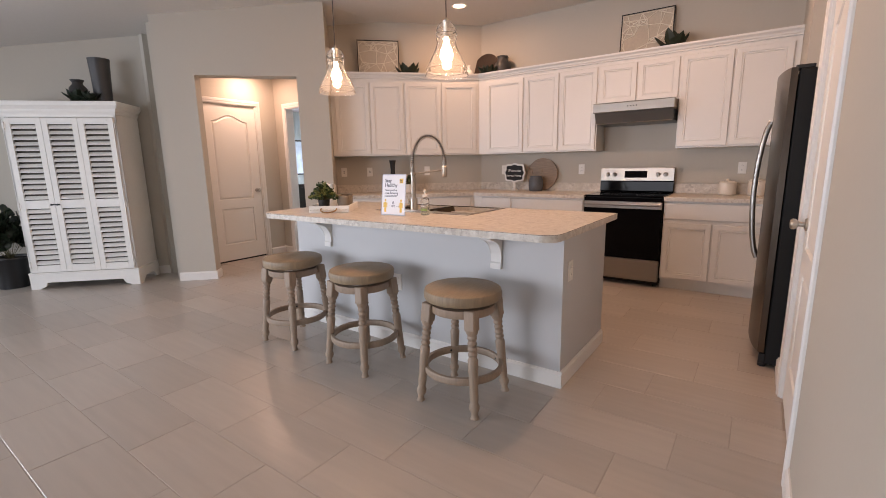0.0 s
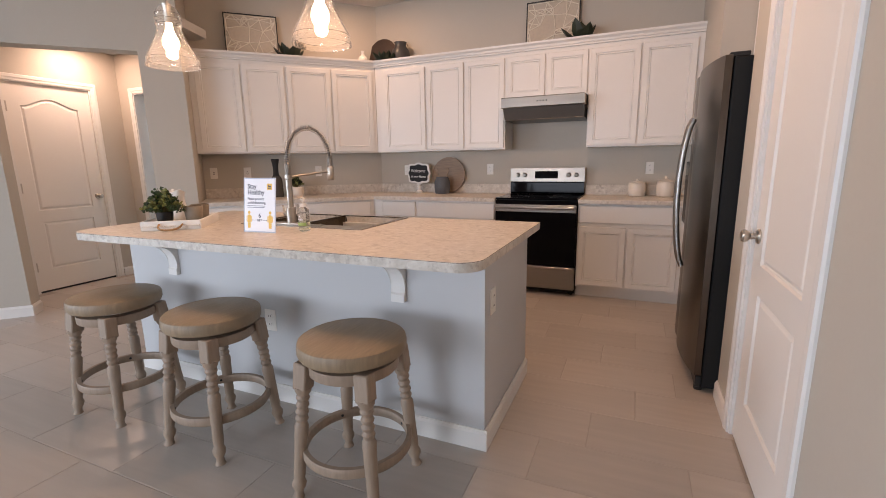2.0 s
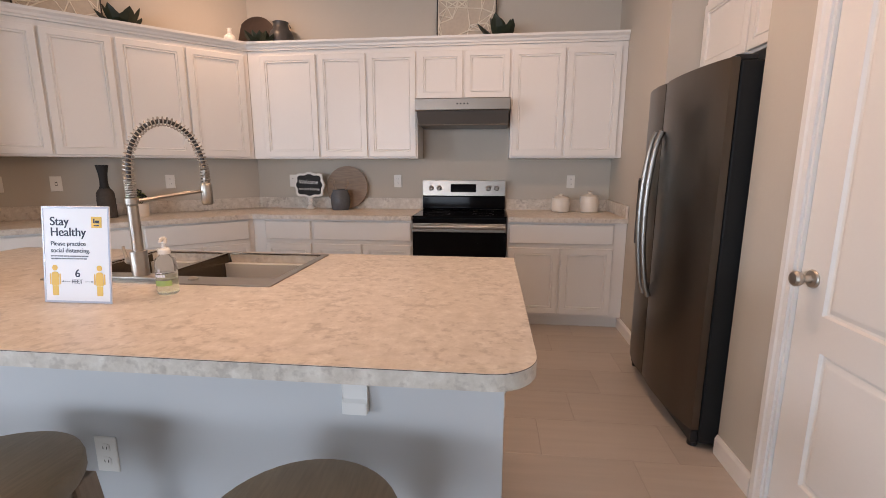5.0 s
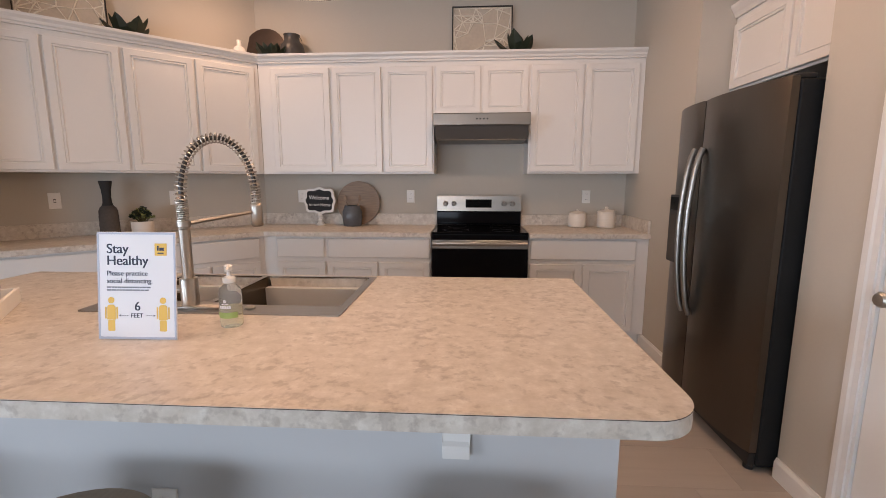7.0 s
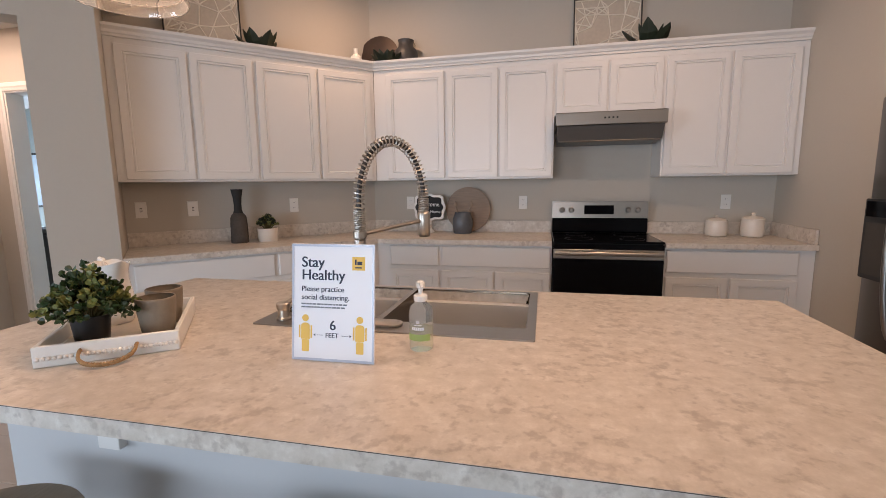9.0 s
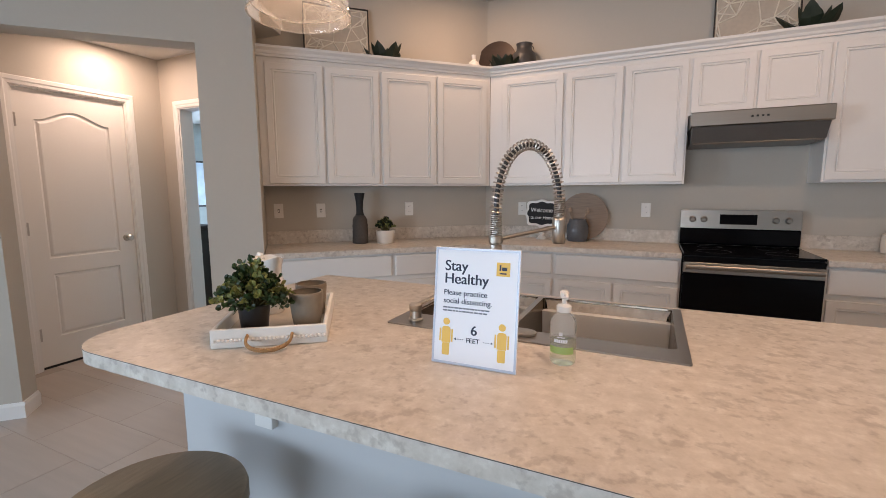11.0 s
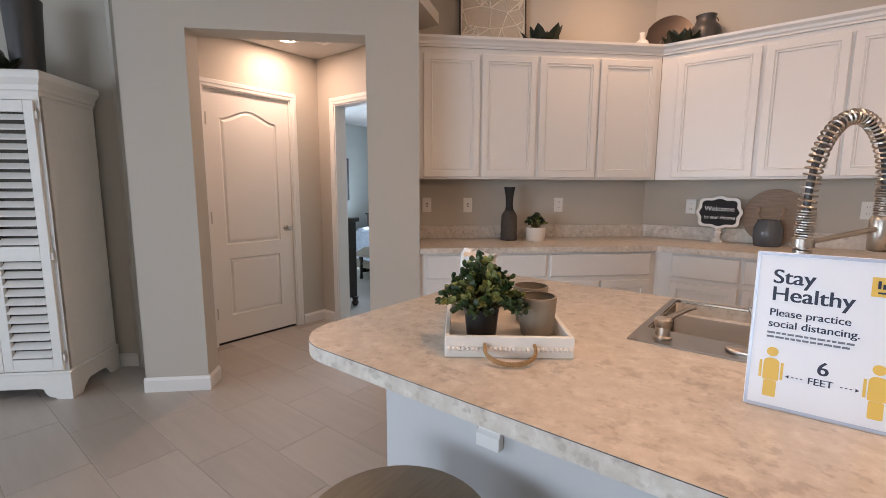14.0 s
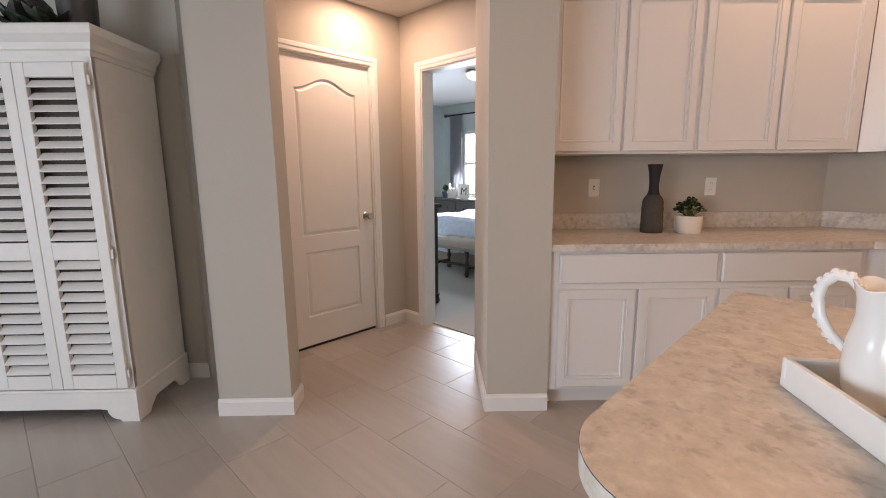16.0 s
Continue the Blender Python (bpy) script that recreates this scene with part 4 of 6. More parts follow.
def pendant(x, y):
    p = thing("pendant_lamp", pose(x, y, 0), "lit clear ribbed glass bell pendant lamp", "pendant lamp", "pendants over the island")
    bell = [(0.022, 0.298), (0.034, 0.292), (0.050, 0.275), (0.060, 0.254), (0.056, 0.242), (0.064, 0.229), (0.056, 0.215), (0.062, 0.203), (0.056, 0.190), (0.058, 0.172), (0.066, 0.148), (0.080, 0.118), (0.098, 0.084), (0.115, 0.052), (0.123, 0.036), (0.118, 0.024), (0.127, 0.012), (0.128, 0.0)]
    prof = [(r, 1.772 + h) for r, h in bell]
    inner = [(r - 0.0045, z) for r, z in reversed(prof)]
    sh = part("shade", turned(prof + inner, 40), GLASS, p, "clear ribbed glass shade", smooth=True)
    sh.visible_shadow = False
    part("socket", turned([(0, 2.090), (0.008, 2.090), (0.010, 2.078), (0.023, 2.074), (0.021, 2.066), (0.018, 2.060), (0.018, 1.985), (0, 1.985)], 20), CHROME, p, smooth=True)
    part("bulb", turned([(0, 1.842), (0.018, 1.846), (0.034, 1.862), (0.040, 1.886), (0.036, 1.910), (0.020, 1.945), (0.015, 1.984), (0, 1.984)], 20), BULB, p, "glowing warm bulb", smooth=True)
    part("cord", tube([(0, 0, 2.088), (0, 0, CEILZ - 0.02)], 0.003, 6), DARKGREY, p, "thin hanging cord")
    part("canopy", turned([(0, CEILZ - 0.022), (0.05, CEILZ - 0.020), (0.06, CEILZ - 0.008), (0.062, CEILZ - 0.001), (0, CEILZ - 0.001)], 24), CHROME, p, smooth=True)
    lamp("pendant_light", "POINT", (x, y, 1.835), (x, y, 0), 13, WARM, 0.03)
    return p


pendant(-2.43, 2.48), pendant(-1.47, 2.47)


def downlight(x, y, z, power, colour=WARM):
    d = thing("downlight", pose(x, y, z), "lit round recessed ceiling downlight with white trim", "ceiling light", "recessed downlights")
    part("trim_ring", turned([(0.068, -0.004), (0.088, -0.006), (0.094, -0.001), (0.068, -0.001)], 32), TRIM, d, smooth=True)
    part("lens", turned([(0, -0.003), (0.068, -0.003), (0.068, -0.0005), (0, -0.0005)], 32), LENS, d, "glowing warm lens")
    lamp("downlight_lamp", "AREA", (x, y, z - 0.012), (x, y, 0), power, colour, 0.13)
    return d


downlight(-2.86, 4.76, CEILZ, 13.5)
# unseen downlight, added to brighten the range wall and base cabinets
downlight(-0.95, 4.25, CEILZ, 9.5)
downlight(-0.56, 3.26, CEILZ, 20)
downlight(-5.38, 3.72, HALLZ, 17, (1.0, 0.74, 0.58))

# ---- tall louvred cabinet ----
arm = thing("armoire", DIAG, "white distressed armoire with three louvred doors", "armoire")
AU0, AU1, AY0, AY1 = -3.400, -2.350, 5.405, 5.880
part("side_panel", box(AU1 - 0.022, AU1, AY0, AY1, 0.12, 1.83, 0.003), ARMW, arm)
part("side_panel", box(AU0, AU0 + 0.022, AY0, AY1, 0.12, 1.83, 0.003), ARMW, arm)
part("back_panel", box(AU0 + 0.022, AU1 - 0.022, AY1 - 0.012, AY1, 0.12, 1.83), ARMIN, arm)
# added dark sheet: its colour stands for the shade between the slats
part("inner_lining", box(AU0 + 0.03, AU1 - 0.03, AY0 + 0.045, AY0 + 0.055, 0.19, 1.79), ARMIN, arm, "dark sheet painted as the shade behind the louvres")
bm = box(AU0, AU1, AY0, AY0 + 0.022, 1.805, 1.83)
box(AU0, AU0 + 0.03, AY0, AY0 + 0.022, 0.17, 1.805, bm=bm)
box(AU1 - 0.03, AU1, AY0, AY0 + 0.022, 0.17, 1.805, bm=bm)
part("face_frame", bm, ARMW, arm)
prof = [(0.0, 1.83), (0.006, 1.85), (0.014, 1.858), (0.020, 1.885), (0.040, 1.910), (0.046, 1.918), (0.046, 1.952), (0.040, 1.962)]
bm = bmesh.new()
last = None
for o, z in prof:
    ring = [bm.verts.new(p) for p in ((AU0 - o, AY0 - o, z), (AU1 + o, AY0 - o, z), (AU1 + o, AY1, z), (AU0 - o, AY1, z))]
    if last:
        for i in range(4):
            bm.faces.new((last[i], last[(i + 1) % 4], ring[(i + 1) % 4], ring[i]))
    last = ring
bm.faces.new(last)
part("cornice", bm, ARMW, arm, "stepped cornice")


def plinth(x0, x1):
    """A base rail with bracket feet, as an outline in (x, z)."""
    out = [(x0, 0), (x0 + 0.09, 0)]
    for k in range(7):
        a = radians(90 * k / 6)
        out.append((x0 + 0.10 + 0.06 * math.sin(a), 0.012 + 0.055 * (1 - math.cos(a))))
    out.append((x0 + 0.20, 0.072))
    out += [(x0 + x1 - a, b) for a, b in reversed(out)]
    return out + [(x1, 0.165), (x0, 0.165)]


part("plinth", prism(plinth(AU0 - 0.012, AU1 + 0.012), AY0 - 0.014, AY0 + 0.010, "y"), ARMW, arm, "shaped base rail with bracket feet")
part("plinth", prism([(AY0 + 0.010, 0), (AY0 + 0.08, 0), (AY0 + 0.10, 0.03), (AY0 + 0.15, 0.07), (AY1 - 0.15, 0.07), (AY1 - 0.10, 0.03), (AY1 - 0.08, 0), (AY1, 0), (AY1, 0.165), (AY0 + 0.010, 0.165)], AU1 - 0.012, AU1 + 0.012, "x"), ARMW, arm, "shaped side rail")
part("plinth", prism([(AY0 + 0.010, 0), (AY0 + 0.08, 0), (AY0 + 0.10, 0.03), (AY0 + 0.15, 0.07), (AY1 - 0.15, 0.07), (AY1 - 0.10, 0.03), (AY1 - 0.08, 0), (AY1, 0), (AY1, 0.165), (AY0 + 0.010, 0.165)], AU0 - 0.012, AU0 + 0.012, "x"), ARMW, arm, "shaped side rail")
part("plinth_moulding", box(AU0 - 0.018, AU1 + 0.018, AY0 - 0.020, AY1, 0.1655, 0.182, 0.004), ARMW, arm)
slat_len = 0.222
bm = box(-slat_len / 2, slat_len / 2, -0.020, 0.020, -0.0035, 0.0035, 0.0025)
slat_first = None
for k in range(3):
    x0 = -3.372 + 0.3335 * k
    w = 0.331
    bm = bmesh.new()
    for a, b, c, d in ((0, 0.054, 0.187, 1.800), (w - 0.054, w, 0.187, 1.800), (0.054, w - 0.054, 0.187, 0.262), (0.054, w - 0.054, 0.872, 0.960), (0.054, w - 0.054, 1.735, 1.800)):
        box(x0 + a, x0 + b, AY0 - 0.016, AY0 + 0.008, c, d, 0.002, bm=bm)
    door = part("door", bm, ARMW, arm, "louvred white door")
    for z0, z1, n in ((0.262, 0.872, 11), (0.960, 1.735, 14)):
        for i in range(n):
            z = z0 + (z1 - z0) * (i + 0.5) / n
            m = Matrix.Translation((x0 + w / 2, AY0 - 0.002, z)) @ Matrix.Rotation(radians(43), 4, "X")
            if slat_first is None:
                slat_first = part("slat", box(-slat_len / 2, slat_len / 2, -0.026, 0.026, -0.0035, 0.0035, 0.0025), ARMW, door, m=m)
            else:
                ob = new("slat", slat_first.data)
                ob.parent = door
                ob.matrix_local = m
for k, x in ((0, -3.372), (2, -2.372)):
    for z in (0.27, 0.90, 1.72):
        bm = box(x - 0.018, x + 0.018, AY0 - 0.0195, AY0 - 0.016, z - 0.022, z + 0.022, 0.001)
        tube([(x, AY0 - 0.021, z - 0.04), (x, AY0 - 0.021, z + 0.04)], 0.0055, 8, bm=bm)
        part("hinge", bm, ARMW, arm, "painted butterfly hinge")
bm = turned([(0, 0), (0.012, 0), (0.008, 0.006), (0.009, 0.016), (0, 0.02)], 14)
for dx in (-0.028, 0.028):
    part("latch_knob", turned([(0, 0), (0.009, 0), (0.006, 0.008), (0.010, 0.018), (0.007, 0.024), (0, 0.025)], 14), BLACK, arm, "black iron knob", m=Matrix.Translation((-3.372 + 0.3335 + dx, AY0 - 0.016, 0.912)) @ Matrix.Rotation(radians(90), 4, "X"), smooth=True)
bm.free()
part("latch", box(-3.085, -2.992, AY0 - 0.024, AY0 - 0.018, 0.905, 0.919, 0.002), BLACK, arm, "black iron turn latch")


# ---- plants ----


def leaf(bm, p, d, size, width, rnd, fold=0.25):
    """One folded paddle-shaped leaf from p along d."""
    d = d.normalized()
    s = d.cross(Vector((rnd.uniform(-1, 1), rnd.uniform(-1, 1), rnd.uniform(-1, 1)))).normalized()
    u = s.cross(d).normalized()
    mid = [bm.verts.new(p + d * size * f - u * fold * width * 0.3) for f in (0.0, 0.35, 0.72, 1.0)]
    for e in (-1, 1):
        rim = [bm.verts.new(p + d * size * f + s * e * width * w + u * fold * width * w) for f, w in ((0.16, 0.45), (0.42, 0.92), (0.70, 1.0), (0.92, 0.6))]
        bm.faces.new((mid[0], rim[0], rim[1], mid[1])), bm.faces.new((mid[1], rim[1], rim[2], mid[2])), bm.faces.new((mid[2], rim[2], rim[3], mid[3]))


def bush(name, m, label, category, pot_profile, pot_mat, top, radius, squash, stems, leaves, size, seed, mats=(LEAF, LEAFY), pot_label="", droop=0.0):
    rnd = random.Random(seed)
    pl = thing(name, m, label, category)
    part("pot", turned(pot_profile, 28), pot_mat, pl, pot_label, smooth=True)
    part("soil", turned([(0, top - 0.006), (pot_profile[3][0] * 0.88, top - 0.008), (0, top - 0.02)], 20), SOIL, pl)
    twigs, groups = bmesh.new(), [bmesh.new() for _ in mats]
    for k in range(stems):
        a, e = rnd.uniform(0, 2 * math.pi), rnd.uniform(0.05, 1.0) ** 0.7
        out = Vector((math.cos(a) * e, math.sin(a) * e, 0))
        tip = Vector((0, 0, top)) + out * radius + Vector((0, 0, radius * squash * (1.15 - 0.85 * e * e - droop * e) * rnd.uniform(0.75, 1.12)))
        base = Vector((out.x * 0.02, out.y * 0.02, top - 0.01))
        mid = (base + tip) / 2 + Vector((0, 0, radius * 0.18))
        line = [base, base.lerp(mid, 0.6), mid, mid.lerp(tip, 0.6), tip]
        tube(line, [0.0022, 0.002, 0.0017, 0.0013, 0.0008], 4, bm=twigs)
        g = groups[0 if len(mats) == 1 or rnd.random() < 0.64 else 1]
        for j in range(leaves):
            s = rnd.uniform(0.35, 1.0)
            i = min(3, int(s * 4))
            p = line[i].lerp(line[i + 1], s * 4 - i)
            d = (tip - base).normalized() * 0.5 + Vector((rnd.uniform(-1, 1), rnd.uniform(-1, 1), rnd.uniform(-0.3, 1)))
            leaf(g, p, d, size * rnd.uniform(0.7, 1.25), size * rnd.uniform(0.36, 0.5), rnd)
    part("stem", twigs, STEM, pl)
    for g, mt in zip(groups, mats):
        part("foliage", g, mt, pl)
    return pl


def succulent(m, label, size, seed, n=13, flat=0.5):
    """A rosette of thick pointed leaves, each a part of its own."""
    rnd = random.Random(seed)
    plant = thing("succulent", m, label, "succulent", "artificial succulents")
    part("rosette_base", turned([(0, 0), (size * 0.22, 0), (size * 0.26, size * 0.10), (size * 0.12, size * 0.2), (0, size * 0.2)], 14), LEAFD, plant, smooth=True)
    for k in range(n):
        bm = bmesh.new()
        ring = k / n
        a = k * 2.4 + rnd.uniform(-0.2, 0.2)
        lift = 0.25 + 1.1 * (1 - ring) * flat + rnd.uniform(-0.1, 0.15)
        d = Vector((math.cos(a), math.sin(a), lift)).normalized()
        ln, wd = size * (0.65 + 0.45 * ring) * rnd.uniform(0.8, 1.1), size * 0.22
        s = d.cross(Vector((0, 0, 1))).normalized()
        u = s.cross(d).normalized()
        rows = []
        for f, wf, th in ((0.0, 0.35, 0.05), (0.3, 0.85, 0.09), (0.6, 1.0, 0.08), (0.85, 0.55, 0.05), (1.0, 0.03, 0.01)):
            c = d * ln * f + u * (0.18 * size * f * f) + Vector((0, 0, size * 0.12))
            rows.append([bm.verts.new(c + s * wd * wf), bm.verts.new(c + u * size * th), bm.verts.new(c - s * wd * wf), bm.verts.new(c - u * size * th)])
        for p, q in zip(rows, rows[1:]):
            for i in range(4):
                bm.faces.new((p[i], p[(i + 1) % 4], q[(i + 1) % 4], q[i]))
        bm.faces.new(rows[0]), bm.faces.new(rows[-1])
        part("leaf", bm, LEAFD, plant)
    return plant


def vessel(name, m, profile, material, label, category, wall_t=0.006, n=28):
    """A lathed open vessel: the outside from the foot to the lip, then the inside down again."""
    inner = [(max(0.001, r - wall_t), max(z, 0.008)) for r, z in reversed(profile)]
    return single(name, turned([(0, 0)] + profile + inner + [(0, 0.008)], n), material, m, label, category, smooth=True)


# on the armoire
ATOP = 1.962
vessel("tall_vase", diag(-2.535, 5.62, ATOP), [(0.078, 0), (0.080, 0.01), (0.086, 0.2), (0.096, 0.42), (0.100, 0.46)], DARKGREY, "tall dark grey flared vase on the armoire", "vase")
vessel("squat_jar", diag(-2.79, 5.66, ATOP), [(0.070, 0), (0.085, 0.02), (0.092, 0.09), (0.080, 0.17), (0.050, 0.205), (0.046, 0.225), (0.062, 0.245), (0.064, 0.252)], CHARC, "dark squat ceramic jar on the armoire", "jar")
succulent(diag(-2.745, 5.53, ATOP), "large dark green artificial succulent on the armoire", 0.17, 3, 15, 0.9)
succulent(diag(-2.60, 5.50, ATOP), "dark green artificial succulent on the armoire", 0.14, 9, 13, 0.8)
bush("potted_plant", diag(-3.70, 5.60), "dark leafy plant in a black floor pot", "potted plant", [(0, 0), (0.13, 0), (0.155, 0.30), (0.17, 0.33), (0.165, 0.345), (0.15, 0.335), (0.14, 0.29), (0, 0.29)], BLACK, 0.33, 0.26, 1.7, 34, 13, 0.085, 21, (LEAFD,))

# ---- on the counters ----
bush("potted_plant", diag(0.752, 5.82, CT), "small leafy plant in a cream ceramic pot", "potted plant", [(0, 0), (0.068, 0), (0.072, 0.01), (0.076, 0.085), (0.076, 0.105), (0.070, 0.105), (0.068, 0.09), (0, 0.09)], CREAM, 0.105, 0.085, 1.0, 60, 12, 0.017, 5, (LEAFD, LEAFY), "cream ceramic pot")
v = thing("bottle_vase", diag(0.555, 5.87, CT), "brown-grey bottle vase with a black neck", "vase")
part("body", turned([(0, 0), (0.060, 0), (0.064, 0.006), (0.064, 0.05), (0.062, 0.055), (0.063, 0.10), (0.061, 0.105), (0.062, 0.15), (0.060, 0.155), (0.059, 0.190), (0.050, 0.212), (0.036, 0.228), (0, 0.228)], 32), mat("brown_grey_stoneware", (0.066, 0.055, 0.047), 0.85, grain=0.25, grain_scale=60, stain=0.2, stain_scale=14, bump=0.4), v, "ribbed brown-grey body", smooth=True)
part("neck", turned([(0.036, 0.2285), (0.029, 0.25), (0.027, 0.29), (0.031, 0.345), (0.043, 0.408), (0.039, 0.408), (0.019, 0.34), (0.017, 0.25), (0.02, 0.2285)], 28), MATTBLACK, v, "black flared neck", smooth=True)

bd = thing("round_board", pose(-2.135, 5.497, CT + 0.001, -6), "round walnut serving board leaning on the backsplash", "cutting board")
circ = [(0.200 * math.cos(2 * math.pi * k / 48), 0.2015 + 0.200 * math.sin(2 * math.pi * k / 48)) for k in range(48)]
part("disc", prism(circ, -0.009, 0.009, "y", bevel=0.003), BOARD, bd)
jar = thing("utensil_jar", pose(-2.165, 5.40, CT), "grey glazed jar holding wooden spoons", "jar")
part("jar_body", turned([(0, 0), (0.075, 0), (0.082, 0.01), (0.090, 0.07), (0.088, 0.13), (0.072, 0.165), (0.068, 0.185), (0.064, 0.185), (0.068, 0.16), (0.08, 0.10), (0, 0.02)], 32), GREYPOT, jar, smooth=True)
for a, b in ((-0.055, 0.02), (0.06, -0.01)):
    bm = tube([(a * 0.2, b, 0.03), (a, b, 0.20), (a * 1.3, b, 0.245)], [0.007, 0.007, 0.006], 8)
    merge(bm, turned([(0, 0), (0.013, 0.01), (0.016, 0.03), (0.01, 0.05), (0, 0.055)], 12), Matrix.Translation((a * 1.25, b, 0.225)) @ Matrix.Diagonal((1, 0.4, 1, 1)))
    part("spoon", bm, BOARD, jar, "wooden spoon", smooth=True)

ws = thing("chalkboard_sign", pose(-2.475, 5.44, CT), "scalloped white chalkboard sign on a turned stand", "sign")
part("stand", turned([(0, 0), (0.043, 0), (0.045, 0.008), (0.034, 0.016), (0.024, 0.030), (0.016, 0.038), (0.023, 0.050), (0.016, 0.060), (0.024, 0.075), (0.018, 0.088), (0.022, 0.100), (0.016, 0.108), (0.016, 0.112), (0, 0.112)], 24), TRIM, ws, "white turned stand", smooth=True)


def scallop(w, h):
    """A plaque outline: four soft lobes on the long sides and one at each end."""
    pts = []
    for k in range(96):
        a = 2 * math.pi * k / 96
        c, s = math.cos(a), math.sin(a)
        p = 3.2
        r = (abs(c) ** p + abs(s) ** p) ** (-1 / p) * (1 + 0.062 * math.cos(8 * a))
        pts.append((w / 2 * r * c, 0.225 + h / 2 * r * s))
    return pts


part("frame", prism(scallop(0.285, 0.232), -0.009, 0.009, "y", bevel=0.003), TRIM, ws, "white scalloped frame")
part("board", prism(scallop(0.244, 0.192), -0.0115, -0.0085, "y"), SLATE, ws, "black chalkboard face")
up = Matrix.Rotation(radians(90), 4, "X")
for text, x, z, s in (("Welcome", -0.097, 0.238, 0.050), ("to our Home", -0.098, 0.178, 0.0385)):
    wavy_text(text, s, CHALK, ws, Matrix.Translation((x, -0.0125, z)) @ Matrix.Rotation(radians(-7), 4, "Y") @ up @ Matrix(((1, 0.28, 0, 0), (0, 1, 0, 0), (0, 0, 1, 0), (0, 0, 0, 1))), "chalk_writing")

for x, y, k in ((-0.152, 5.415, 0.95), (0.092, 5.395, 1.08)):
    c = thing("canister", pose(x, y, CT), "cream ceramic canister with a knobbed lid", "canister", "canisters beside the range")
    part("jar", turned([(0, 0), (0.066, 0), (0.074, 0.006), (0.078 , 0.03), (0.078, 0.105 * k), (0.074, 0.122 * k), (0, 0.122 * k)], 32), CREAM, c, smooth=True)
    part("lid", turned([(0.076, 0.1225 * k), (0.077, 0.130 * k), (0.060, 0.140 * k), (0.02, 0.146 * k), (0.010, 0.152 * k), (0.015, 0.163 * k), (0.009, 0.170 * k), (0, 0.171 * k)], 32), CREAM, c, smooth=True)


def outlet(m, label, kind="outlet"):
    o = thing("wall_" + kind, m, label, "switch" if kind == "switch" else "outlet", "cover plates")
    part("plate", panel_face(bmesh.new(), 0.072, 0.116, 0.004, [(0, 0.002), (0.003, 0), (0.006, 0)], -0.036, -0.058), PLATE, o, m=Matrix.Translation((0, -0.005, 0)))
    if kind == "switch":
        part("toggle", box(-0.005, 0.005, -0.014, -0.004, -0.010, 0.008, 0.001), PLATE, o)
        part("slot", box(-0.007, 0.007, -0.0058, -0.0048, -0.014, 0.014), SLOT, o)
    else:
        for z in (-0.022, 0.022):
            s = part("socket", prism(rounded(-0.015, 0.015, z - 0.014, z + 0.014, (0.008,) * 4, 4), -0.0075, -0.0045, "y"), PLATE, o)
            for x in (-0.006, 0.006):
                part("slot", box(x - 0.001, x + 0.001, -0.0082, -0.0072, z - 0.003, z + 0.006), SLOT, o)
    return o


for x in (-1.652, -0.048, -2.685):
    outlet(pose(x, WY, 1.175), "white duplex outlet above the backsplash")
outlet(diag(-0.066, KV, 1.180), "white toggle switch above the backsplash", "switch")
outlet(diag(0.266, KV, 1.178), "white toggle switch above the backsplash", "switch")
outlet(diag(1.028, KV, 1.180), "white duplex outlet above the backsplash")
outlet(pose(-1.905, 2.46, 0.455), "white duplex outlet on the island front")
outlet(pose(-0.72, 2.57, 0.66, 0, 0, 90), "white outlet on the island end")

# above the wall cabinets
UT = 2.291


def wall_art(m, label, seed):
    a = thing("wall_art", m, label, "wall art", "relief panels above the cabinets")
    w = 0.50
    part("canvas", box(-w / 2, w / 2, -0.004, 0.010, 0.003, w), CANVAS, a, "taupe textured panel")
    bm = bmesh.new()
    for x0, x1, z0, z1 in ((-w / 2 - 0.008, -w / 2, 0, w + 0.008), (w / 2, w / 2 + 0.008, 0, w + 0.008), (-w / 2, w / 2, w, w + 0.008), (-w / 2, w / 2, -0.0, 0.003)):
        box(x0, x1, -0.014, 0.012, z0, z1, bm=bm)
    part("frame", bm, FRAMEB, a, "thin black frame")
    rnd = random.Random(seed)
    hubs = [Vector((-0.2 + 0.1 * i + rnd.uniform(-0.038, 0.038), -0.006, 0.052 + 0.1 * k + rnd.uniform(-0.038, 0.038))) for i in range(5) for k in range(5)]
    hubs += [Vector((s * 0.243, -0.006, 0.06 + 0.13 * k + rnd.uniform(-0.03, 0.03))) for s in (-1, 1) for k in range(4)]
    hubs += [Vector((-0.19 + 0.13 * k + rnd.uniform(-0.03, 0.03), -0.006, z)) for z in (0.012, 0.490) for k in range(4)]
    bm = bmesh.new()
    done = set()
    for h in hubs[:25]:
        for e in sorted(hubs, key=lambda q: (q - h).length)[1:6]:
            key = tuple(sorted((hubs.index(h), hubs.index(e))))
            if key not in done:
                done.add(key)
                tube([h, e], 0.0048, 5, bm=bm)
    for s in (-0.243, 0.243):
        tube([(s, -0.006, 0.01), (s, -0.006, 0.494)], 0.004, 5, bm=bm)
    for z in (0.012, 0.490):
        tube([(-0.243, -0.006, z), (0.243, -0.006, z)], 0.004, 5, bm=bm)
    part("relief", bm, RELIEF, a, "ivory branching relief lines")
    return a


